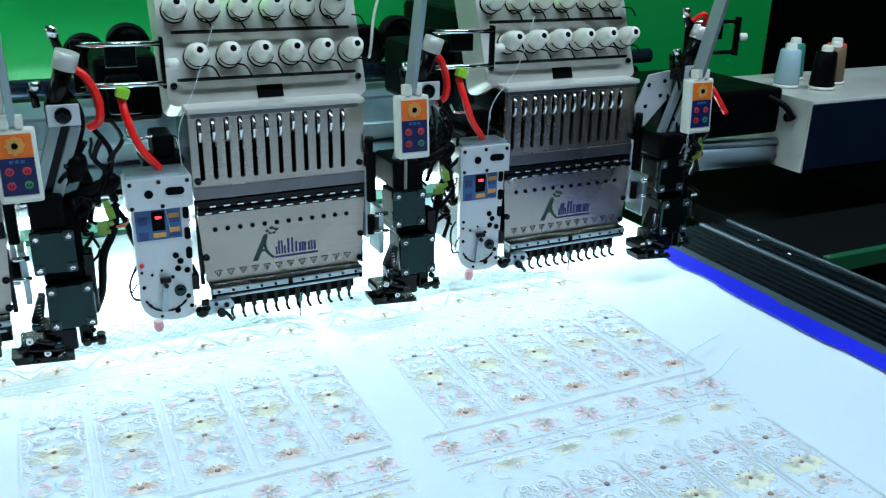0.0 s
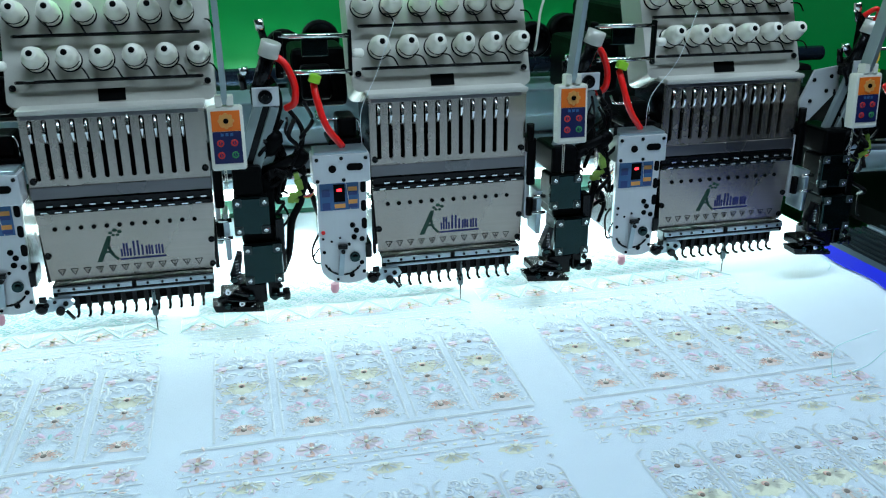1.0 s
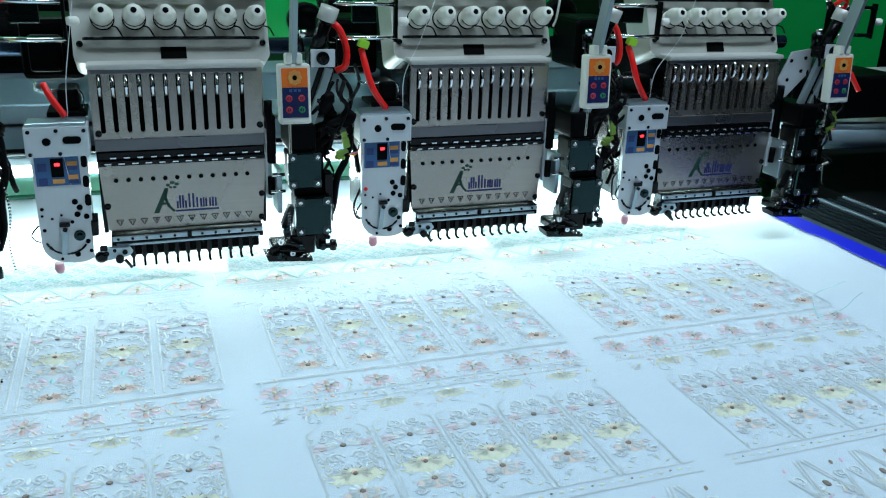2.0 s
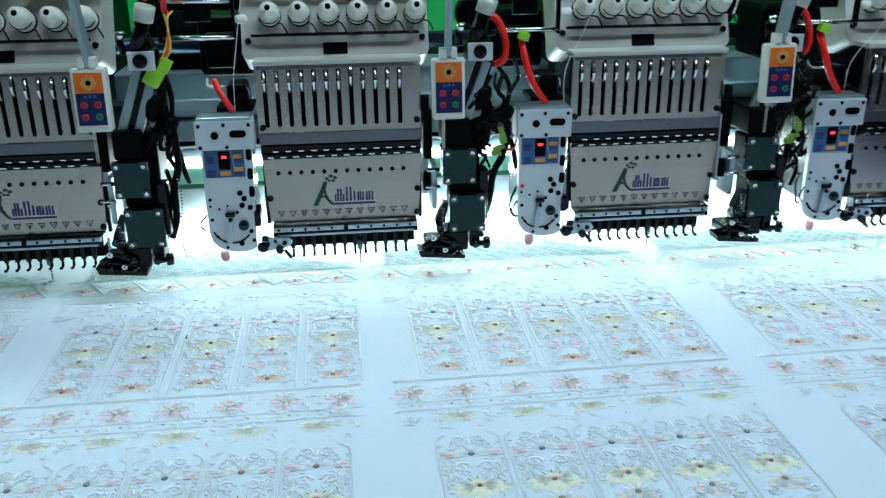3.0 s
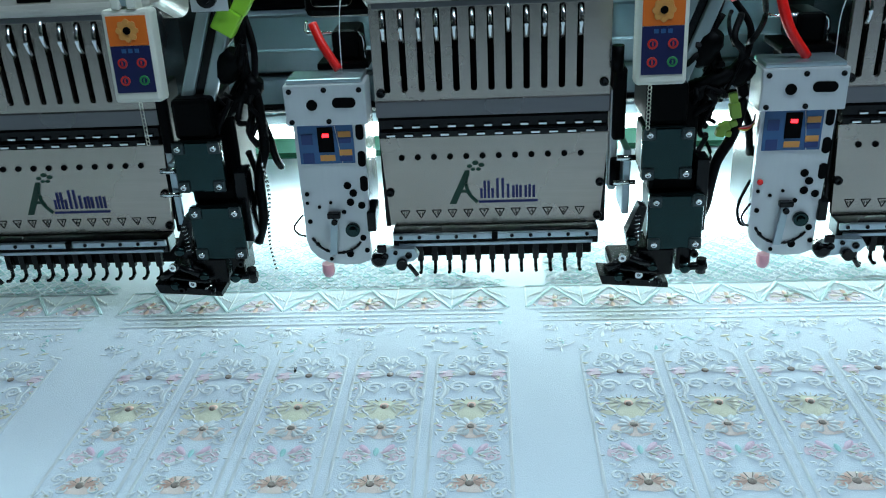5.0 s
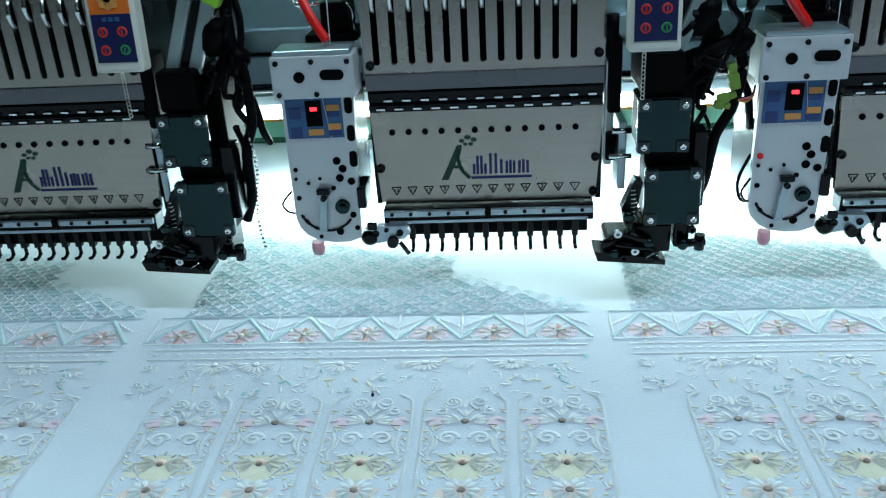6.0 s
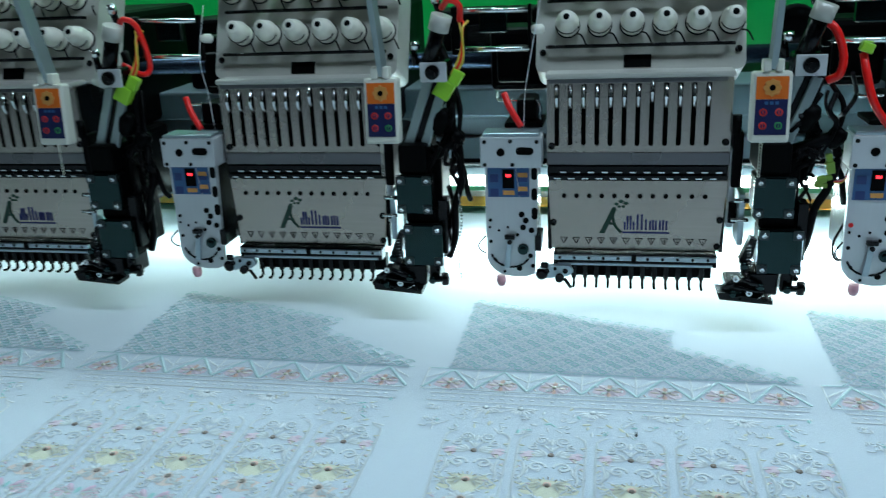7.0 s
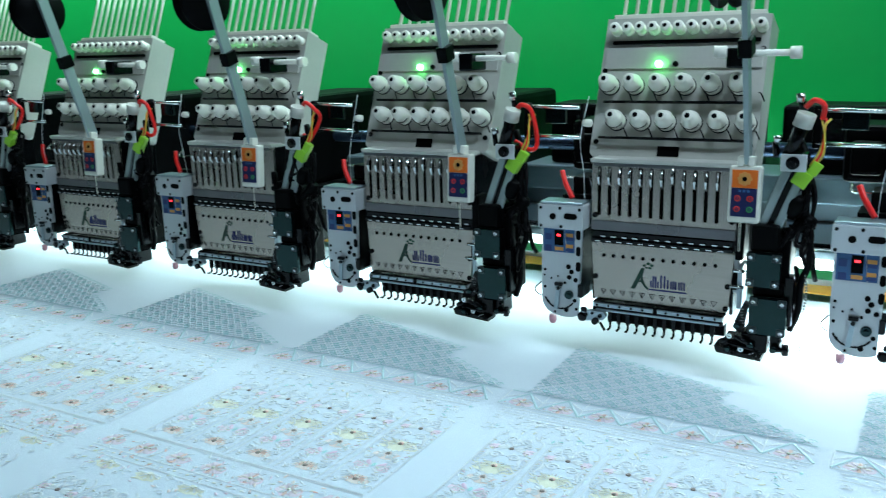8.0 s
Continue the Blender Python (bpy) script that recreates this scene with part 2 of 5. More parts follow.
# ---- machine bed and beam ----
bm = bmnew()
box(bm, -3.6, 0.86, -0.42, 0.58, CLOTH - 0.045, CLOTH - 0.012, 0.003)
table = group_thing("machine_table", pose(0, 0, 0), "pale laminate machine table under the stretched fabric", "table")
part("tabletop", bm, M_TABLE, table)
for lx in (-3.4, -2.2, -1.0, 0.2, 0.80):
    for ly in (-0.38, 0.52):
        bm = bmnew()
        box(bm, lx - 0.03, lx + 0.03, ly - 0.03, ly + 0.03, 0, CLOTH - 0.045, 0.004)
        part("leg", bm, M_STEELD, table)

beam = group_thing("machine_beam", pose(0, 0, 0), "long grey steel beam with a dark shaft carrying the embroidery heads", "machine beam")
bm = bmnew()
box(bm, -3.6, 0.86, 0.205, 0.30, 0.985, 1.018, 0.003)
part("upper_rail", bm, M_BEAM, beam)
bm = bmnew()
box(bm, -3.6, 0.86, 0.222, 0.30, 0.962, 0.984, 0.002)
part("middle_rail", bm, M_ALU, beam, "bright aluminium rail")
bm = bmnew()
box(bm, -3.6, 0.86, 0.212, 0.29, 0.936, 0.961, 0.002)
part("lower_rail", bm, M_BEAM, beam)
bm = bmnew()
rod(bm, (-3.6, 0.196, 0.937), (0.86, 0.196, 0.937), 0.004, 10)
part("guide_rod", bm, M_STEELD, beam)
bm = bmnew()
rod(bm, (-3.6, 0.18, 1.052), (0.86, 0.18, 1.052), 0.009, 14)
part("drive_shaft", bm, material("blue_black_steel", (0.03, 0.05, 0.08), 0.25, 0.7), beam)
bm = bmnew()
box(bm, -3.6, 0.95, 0.31, 0.42, 0.96, 1.015, 0.006)
part("back_girder", bm, M_BLACK, beam, "black girder")
for lx in (-3.4, 0.80):
    bm = bmnew()
    box(bm, lx - 0.05, lx + 0.05, 0.32, 0.42, 0, 1.0, 0.005)
    part("post", bm, M_STEELD, beam)

# light tube along the beam
lamp = group_thing("tube_lamp", pose(0, TUBE_Y, TUBE_Z), "long lit white tube lamp under the beam behind the heads", "lamp")
bm = bmnew()
rod(bm, (-0.20, 0, 0), (0.84, 0, 0), 0.0060, 12)
part("tube", bm, M_TUBE, lamp)
bm = bmnew()
rod(bm, (-2.4, 0, 0), (-0.38, 0, 0), 0.0060, 12)
part("tube", bm, material("dimmer_led_tube", (0.72, 1.0, 1.0), 0.4, 0.0, emit=7.0), lamp, "dimmer lit tube")
bm = bmnew()
box(bm, -2.4, 0.84, 0.0, 0.012, 0.0060, 0.016, 0.001)
part("holder", bm, M_ALU, lamp)

# ---- embroidery head ----
PX0, PX1 = -0.046, 0.107
SLOT_X = [-0.0375 + 0.01135 * k for k in range(12)]
FOOT_X = [-0.022 + 0.01010 * k for k in range(12)]
TILT = math.degrees(math.atan2(0.060, 0.149))
PANEL = pose(0, 0.020, 1.058, -TILT, 0, 0)    # local z runs up the slanted panel, local -y out of it


def screw_mesh(r, h, mat):
    bm = bmnew()
    lathe(bm, [(r, 0), (r, h * 0.7), (r * 0.8, h), (r * 0.45, h), (r * 0.4, h * 0.45)], pose(0, 0, 0, 90), 10)
    me = bpy.data.meshes.new("screw")
    bm.to_mesh(me)
    bm.free()
    me.materials.append(mat)
    return me


SCREW_D = screw_mesh(0.0030, 0.0022, M_STEELD)
SCREW_S = screw_mesh(0.0026, 0.0018, M_CHROME)


def mesh_of(name, bm, *mats):
    me = bpy.data.meshes.new(name)
    bm.to_mesh(me)
    bm.free()
    for mat in mats:
        me.materials.append(mat)
    return me


def knob_mesh():
    bm = bmnew()
    m = pose(0, 0, 0, 90)
    lathe(bm, [(0.0095, 0.0), (0.0098, 0.003), (0.0070, 0.004), (0.0072, 0.006), (0.0096, 0.0075), (0.0100, 0.012), (0.0088, 0.0155), (0.0090, 0.0165),
               (0.0078, 0.0205), (0.0064, 0.0225), (0.0061, 0.0265), (0.0052, 0.0278), (0.0026, 0.0278)], m, 20)
    lathe(bm, [(0.0027, 0.0275), (0.0027, 0.0281), (0.0012, 0.0282)], m, 12, 1)
    # black disc: the base's dark ring, which also paints in the knob's shadow
    lathe(bm, [(0.0106, 0.0), (0.0106, 0.0014), (0.0098, 0.0016)], m, 20, 1)
    tube(bm, [(0.0102 * math.cos(a), -0.0118, 0.0102 * math.sin(a)) for a in (3.5, 3.9, 4.3, 4.71, 5.1, 5.5, 5.9)], 0.0006, 5, 1)
    return mesh_of("tension_knob", bm, M_KNOB, M_BLACK)


def small_knob_mesh():
    bm = bmnew()
    m = pose(0, 0, 0, 90)
    lathe(bm, [(0.0060, 0.0), (0.0062, 0.004), (0.0044, 0.005), (0.0046, 0.008), (0.0060, 0.0095), (0.0058, 0.014), (0.0050, 0.0155), (0.0022, 0.0155)], m, 14)
    lathe(bm, [(0.0023, 0.0153), (0.0023, 0.0158), (0.001, 0.0159)], m, 10, 1)
    return mesh_of("guide_knob", bm, M_KNOB, M_BLACK)


def lever_mesh():
    bm = bmnew()
    tube(bm, smooth_line([(0, 0.006, -0.012), (0, -0.003, -0.008), (0, -0.0062, -0.002), (0, -0.0055, 0.004), (0, -0.001, 0.009), (0, 0.006, 0.011)], 4), 0.0014, 8)
    return mesh_of("take_up_lever", bm, M_CHROME)


def foot_mesh():
    bm = bmnew()
    box(bm, -0.0022, 0.0022, -0.002, 0.003, 0.007, 0.022, 0.0006)
    rod(bm, (0, 0, 0.001), (0, 0, 0.010), 0.0013, 8)
    tube(bm, [(0, 0, 0.003), (0, -0.002, 0.0006), (0, -0.006, 0.0002), (0, -0.0085, 0.0014)], 0.0013, 6)
    return mesh_of("presser_foot", bm, M_STEELD)


def needle_mesh():
    """Needle bar with its clamp; the clamp's foot is the origin."""
    bm = bmnew()
    rod(bm, (0, 0, 0.010), (0, 0, 0.048), 0.0019, 12)
    lathe(bm, [(0.0012, 0.0), (0.0026, 0.0012), (0.0030, 0.004), (0.0030, 0.011), (0.0024, 0.0125), (0.0019, 0.0128)], pose(0, 0, 0), 12)
    rod(bm, (-0.0042, -0.0005, 0.0075), (0.0028, -0.0005, 0.0075), 0.0013, 8)
    rod(bm, (0, 0, -0.0150), (0, 0, 0.002), 0.0005, 8, 0, 0.0008)
    return mesh_of("needle_bar", bm, material("needle_bar_steel", (0.10, 0.13, 0.14), 0.24, 0.85, 60, 0.1, 0.02))


def small_meshes():
    hole, mark, clip = bmnew(), bmnew(), bmnew()
    lathe(hole, [(0.0021, 0.0), (0.0021, 0.0008), (0.0012, 0.0008), (0.0010, 0.0002)], pose(0, 0, 0, 90), 10)
    for a, b in (((-0.0032, 0.0026), (0.0032, 0.0026)), ((-0.0032, 0.0026), (0, -0.003)), ((0.0032, 0.0026), (0, -0.003))):
        tube(mark, [(a[0], -0.0002, a[1]), (b[0], -0.0002, b[1])], 0.00035, 4)
    box(clip, 0.0, 0.0058, -0.0058, -0.0035, 0.9690, 0.9706, 0.0004)
    box(clip, 0.005, 0.0105, -0.0030, -0.0005, 0.9738, 0.9755, 0.0004)
    oval = bmnew()
    prism(oval, ring_points(0, 0.0028, 0.0027, 8, 0, math.pi) + ring_points(0, -0.0028, 0.0027, 8, math.pi, 2 * math.pi), -0.0006, 0.001)
    return mesh_of("oval_opening", oval, M_BLACK), mesh_of("plate_hole", hole, M_BLACK), mesh_of("needle_mark", mark, M_BLACK), mesh_of("thread_clip", clip, M_CHROME)


OVAL, HOLE, MARK, CLIP = small_meshes()
KNOB, SMALL_KNOB, LEVER, FOOT, NEEDLE = knob_mesh(), small_knob_mesh(), lever_mesh(), foot_mesh(), needle_mesh()
NEEDLE_REST = pose(FOOT_X[6] + 0.005, 0.0075, 0.880)


def number_mesh(n):
    """A printed needle number, centred on its origin."""
    text = bpy.data.curves.new("needle_number", "FONT")
    text.body, text.size, text.align_x, text.align_y = str(n), 0.0040 if n < 10 else 0.0032, "CENTER", "CENTER"
    ob = new("needle_number", text)
    me = bpy.data.meshes.new_from_object(ob)
    bpy.data.objects.remove(ob)
    me.materials.clear()
    me.materials.append(M_BLACK)
    return me


def build_head():
    head = group_thing("embroidery_head", pose(0, 0, 0), "multi-needle embroidery head with steel front plates and ivory tension knobs", "machine head", "heads along the machine")
    # lower plate with prints
    bm = bmnew()
    prism(bm, [(PX0 + 0.001, 0.9665), (PX0 + 0.0045, 0.9035), (PX1 - 0.0045, 0.9035), (PX1, 0.9665)], 0.0, 0.004)
    plate = part("name_plate", bm, M_PLATE, head)
    for k in range(12):
        piece("plate_hole", HOLE, plate, pose(-0.031 + 0.0109 * k, 0.0, 0.9528))
        piece("needle_mark", MARK, plate, pose(-0.031 + 0.0109 * k, 0.0, 0.9115))
        piece("needle_number", number_mesh(12 - k), plate, pose(-0.031 + 0.0109 * k, -0.0004, 0.9118, 90))
    # maker's mark: a leaf shape, plain bars and an underline
    bm = bmnew()
    prism(bm, [(0.0, 0.9185), (0.0046, 0.9185), (0.0135, 0.9375), (0.0145, 0.9425), (0.0112, 0.9425)], -0.0004, 0.0002)
    prism(bm, [(0.0045, 0.9265), (0.013, 0.9265), (0.012, 0.9285), (0.0055, 0.9285)], -0.0005, 0.0002)
    tube(bm, smooth_line([(0.0135, -0.0002, 0.941), (0.0118, -0.0002, 0.934), (0.0135, -0.0002, 0.926), (0.019, -0.0002, 0.9195)], 5), 0.0013, 5)
    for x, z, r in ((0.0145, 0.9455, 0.0014), (0.0185, 0.9478, 0.0017), (0.0225, 0.9462, 0.0016), (0.0205, 0.9432, 0.0013), (0.0168, 0.9432, 0.0012)):
        prism(bm, [(p[0], z + (p[1] - z) * 0.7) for p in ring_points(x, z, r * 1.3, 10)], -0.0004, 0.0002)
    part("maker_mark", bm, M_LOGOG, plate)
    bm = bmnew()
    for x0, h in ((0.0212, 0.0070), (0.0236, 0.0125), (0.0262, 0.0125), (0.0288, 0.0070), (0.0322, 0.0140), (0.0358, 0.0140), (0.0394, 0.0098), (0.0430, 0.0085), (0.0454, 0.0092), (0.0478, 0.0085), (0.0514, 0.0085), (0.0540, 0.0092), (0.0568, 0.0085)):
        box(bm, x0, x0 + 0.0017, -0.0005, 0.0002, 0.9222, 0.9222 + h)
    box(bm, 0.0200, 0.0603, -0.0005, 0.0002, 0.9188, 0.9204)
    part("maker_lettering", bm, M_LOGOB, plate)
    # thread clip strip between the plates
    bm = bmnew()
    box(bm, PX0 + 0.001, PX1 - 0.001, -0.004, 0.006, 0.968, 0.9725, 0.0008)
    box(bm, PX0 + 0.001, PX1 - 0.001, -0.001, 0.006, 0.9725, 0.980, 0.0008)
    strip = part("thread_strip", bm, M_STEELD, head)
    for k in range(12):
        piece("thread_clip", CLIP, strip, pose(-0.0395 + 0.0119 * k, 0, 0))
    # slotted plate: real slots before a dark cavity
    bm = bmnew()
    z0, z1, lo, hi = 0.9805, 1.0545, 0.997, 1.0505
    xs = [PX0] + [v for x in SLOT_X for v in (x - 0.0021, x + 0.0021)] + [PX1]
    zs = [z0, lo, lo + 0.0012, hi - 0.0012, hi, z1]
    vs = {}
    for i, x in enumerate(xs):
        for j, z in enumerate(zs):
            nip = 0.0011 if j in (1, 4) and 0 < i < len(xs) - 1 else 0.0
            for d, y in enumerate((0.001, 0.005)):
                vs[i, j, d] = bm.verts.new((x + (nip if i % 2 else -nip), y, z))

    def solid(i, j):
        return 0 <= i < len(xs) - 1 and 0 <= j < len(zs) - 1 and not (i % 2 == 1 and 1 <= j <= 3)

    for i in range(len(xs) - 1):
        for j in range(len(zs) - 1):
            if not solid(i, j):
                continue
            bm.faces.new([vs[a, b, 0] for a, b in ((i, j), (i + 1, j), (i + 1, j + 1), (i, j + 1))])
            bm.faces.new([vs[a, b, 1] for a, b in ((i, j), (i, j + 1), (i + 1, j + 1), (i + 1, j))])
            for ni, nj, p, q in ((i - 1, j, (i, j + 1), (i, j)), (i + 1, j, (i + 1, j), (i + 1, j + 1)), (i, j - 1, (i, j), (i + 1, j)), (i, j + 1, (i + 1, j + 1), (i, j + 1))):
                if not solid(ni, nj):
                    bm.faces.new((vs[(*p, 0)], vs[(*p, 1)], vs[(*q, 1)], vs[(*q, 0)]))
    bmesh.ops.recalc_face_normals(bm, faces=bm.faces)
    slotted = part("slotted_plate", bm, M_PLATE, head)
    bm = bmnew()
    box(bm, PX0, PX1, -0.0005, 0.0009, 0.9808, 0.9915, 0.0004)
    part("lower_band", bm, M_BAND, slotted, "darker steel band")
    bm = bmnew()
    box(bm, SLOT_X[0] - 0.0065, SLOT_X[11] + 0.0145, -0.0003, 0.0008, 1.0510, 1.0545, 0.0003)
    part("upper_edge", bm, M_BAND, slotted)
    bm = bmnew()
    box(bm, PX0 + 0.004, PX1 - 0.004, 0.016, 0.075, 0.905, 1.054, 0.002)
    part("needle_case", bm, M_BLACK, head)
    for x in (PX0, PX1 - 0.004):
        bm = bmnew()
        box(bm, x, x + 0.004, 0.0055, 0.070, 0.900, 1.054, 0.001)
        part("side_cheek", bm, M_STEELD, head)
    for k, x in enumerate(SLOT_X):
        piece("take_up_lever", LEVER, slotted, pose(x, 0.003, 1.0395 + (0.004 if k == 7 else 0.0)))
    for x, z in ((PX0 + 0.004, 0.997), (PX1 - 0.004, 1.000)):
        piece("screw", SCREW_D, slotted, pose(x, 0.001, z))
    for x, z in ((PX0 + 0.0055, 0.928), (PX1 - 0.005, 0.932), (PX1 - 0.006, 0.908)):
        piece("screw", SCREW_D, plate, pose(x, 0.0, z))
    # bottom rail, feet and needle
    bm = bmnew()
    box(bm, -0.040, 0.101, -0.009, 0.006, 0.8905, 0.9020, 0.001)
    rail = part("presser_rail", bm, M_STEELD, head)
    bm = bmnew()
    box(bm, -0.039, 0.100, -0.0115, -0.0085, 0.8965, 0.9010, 0.0006)
    box(bm, -0.036, 0.097, -0.0105, -0.0085, 0.8915, 0.8940, 0.0004)
    part("rail_strip", bm, M_ALU, rail, "bright rail strip")
    for k in range(11):
        piece("screw", SCREW_D, rail, pose(-0.034 + 0.0127 * k, -0.0115, 0.8988) @ Matrix.Scale(0.45, 4))
    bm = bmnew()
    box(bm, 0.0285, 0.0325, -0.0135, -0.010, 0.8955, 0.9018, 0.0006)
    part("rail_stop", bm, M_BLACK, rail)
    bm = bmnew()
    box(bm, -0.030, 0.099, 0.0115, 0.022, 0.8735, 0.8890, 0.001)
    part("foot_guide", bm, M_BLACK, head)
    for x in FOOT_X:
        piece("presser_foot", FOOT, head, pose(x, -0.002, 0.870))
    piece("needle_bar", NEEDLE, head, NEEDLE_REST)
    # lip and slanted tension panel
    bm = bmnew()
    box(bm, PX0 - 0.001, PX1 + 0.001, -0.003, 0.030, 1.0548, 1.0595, 0.0015)
    part("lip", bm, M_PANEL, head)
    bm = bmnew()
    w0, w1, hh = -0.057, 0.118, 0.158
    c = 0.007
    out = ring_points(w0 + c, c, c, 6, math.pi, math.pi * 1.5) + [(w0 + c, 0.0)] + ring_points(w1 - c, c, c, 6, math.pi * 1.5, math.pi * 2) + [(w1, c), (w1, hh), (w0, hh)]
    prism(bm, out, 0.0, 0.045)
    bmesh.ops.transform(bm, matrix=PANEL, verts=bm.verts)
    panel = part("tension_panel", bm, M_PANEL, head)
    for k in range(6):
        piece("tension_knob", KNOB, panel, PANEL @ pose(-0.030 + 0.0272 * k, 0, 0.040))
        piece("tension_knob", KNOB, panel, PANEL @ pose(-0.043 + 0.0276 * k, 0, 0.080))
    for k in range(12):
        piece("guide_knob", SMALL_KNOB, panel, PANEL @ pose(-0.044 + 0.0140 * k, 0, 0.143))
    bm = bmnew()
    for z in (0.021, 0.061):
        tube(bm, [(w0 + 0.010, -0.004, z), (w0 + 0.012, -0.008, z - 0.001), (w1 - 0.014, -0.008, z - 0.001), (w1 - 0.010, -0.004, z)], 0.0016, 6)
        for k in range(6):
            tube(bm, smooth_line([(-0.022 + 0.0272 * k, -0.0015, z + 0.012), (-0.018 + 0.0272 * k, -0.010, z + 0.008), (-0.014 + 0.0272 * k, -0.010, z)], 4), 0.0008, 5)
    box(bm, w0 + 0.010, w1 - 0.008, -0.003, 0, 0.1275, 0.1315, 0.0006)
    bmesh.ops.transform(bm, matrix=PANEL, verts=bm.verts)
    part("thread_guide_wire", bm, M_STEELD, panel)
    bm = bmnew()
    box(bm, 0.018, 0.041, -0.0008, 0.001, 0.003, 0.014, 0.0004)
    bmesh.ops.transform(bm, matrix=PANEL, verts=bm.verts)
    part("sensor_window", bm, M_BLACK, panel)
    bm = bmnew()
    box(bm, w0 + 0.004, w1 - 0.004, -0.0022, 0.0, 0.0995, 0.1235, 0.0005)
    bmesh.ops.transform(bm, matrix=PANEL, verts=bm.verts)
    part("lamp_cover", bm, M_PANEL, panel)
    bm = bmnew()
    lathe(bm, [(0.0036, 0.0), (0.0034, 0.0035), (0.0018, 0.0052)], PANEL @ pose(0.008, -0.0022, 0.104, 90), 12)
    part("status_light", bm, M_GLED, panel, "lit green status light")
    bm = bmnew()
    lathe(bm, [(0.0030, 0.0), (0.0028, 0.003), (0.0014, 0.0045)], PANEL @ pose(0.026, -0.0022, 0.104, 90), 12)
    part("push_button", bm, M_BLACK, panel)
    for x, z in ((w0 + 0.006, 0.017), (w0 + 0.005, 0.098), (w1 - 0.005, 0.120), (w1 - 0.006, 0.017)):
        piece("screw", SCREW_D, panel, PANEL @ pose(x, 0, z))
    # cream pins above the panel
    pin = bmnew()
    rod(pin, (0, 0, 0), (0, 0, 0.085), 0.0022, 8)
    me = mesh_of("thread_pin", pin, M_CREAM)
    bm = bmnew()
    box(bm, w0 + 0.006, w1 - 0.006, 0.002, 0.030, hh, hh + 0.006, 0.001)
    bmesh.ops.transform(bm, matrix=PANEL, verts=bm.verts)
    bar = part("pin_bar", bm, M_CREAM, panel)
    for k in range(12):
        piece("thread_pin", me, bar, PANEL @ pose(-0.044 + 0.0138 * k, 0.014, hh + 0.005))
    # side clamp on the panel's edge
    bm = bmnew()
    rod(bm, (0.085, 0.020, 1.166), (0.150, 0.020, 1.166), 0.0035, 10)
    rod(bm, (0.146, 0.020, 1.166), (0.156, 0.020, 1.166), 0.0062, 12)
    box(bm, 0.088, 0.106, 0.008, 0.045, 1.152, 1.172, 0.002, 1)
    rod(bm, (0.076, 0.010, 1.168), (0.088, 0.012, 1.168), 0.006, 12)
    part("clamp", bm, [M_KNOB, M_STEELD], head)
    # arm back to the beam
    bm = bmnew()
    box(bm, -0.020, 0.080, 0.066, 0.330, 0.985, 1.115, 0.008)
    box(bm, -0.030, 0.090, 0.110, 0.200, 0.900, 0.985, 0.006)
    part("arm", bm, M_BLACK, head)
    for x, z in ((-0.064, 1.083), (0.194, 1.074)):
        bm = bmnew()
        lathe(bm, [(0.010, 0), (0.021, 0.004), (0.022, 0.02), (0.018, 0.026), (0.017, 0.020), (0.008, 0.020)], pose(x, 0.25, z, 90), 20)
        rod(bm, (x, 0.25, z), (x, 0.33, z - 0.06), 0.006)
        part("thread_wheel", bm, M_BLACK, head)
    bm = bmnew()
    box(bm, -0.108, -0.052, 0.100, 0.170, 1.030, 1.090, 0.006)
    box(bm, -0.100, -0.070, 0.086, 0.100, 1.040, 1.075, 0.004)
    part("control_block", bm, M_BLACK, head)
    # bright side strip beside the plate
    bm = bmnew()
    box(bm, 0.1075, 0.1125, -0.001, 0.010, 0.926, 0.995, 0.001)
    part("side_strip", bm, M_UNIT, head)
    bm = bmnew()
    box(bm, 0.1085, 0.117, -0.006, 0.020, 0.962, 1.010, 0.002)
    rod(bm, (0.1105, -0.004, 1.008), (0.1105, -0.004, 1.024), 0.004, 10)
    rod(bm, (0.111, -0.006, 0.932), (0.111, -0.006, 0.950), 0.0035, 10)
    part("side_latch", bm, M_BLACK, head)
    return head


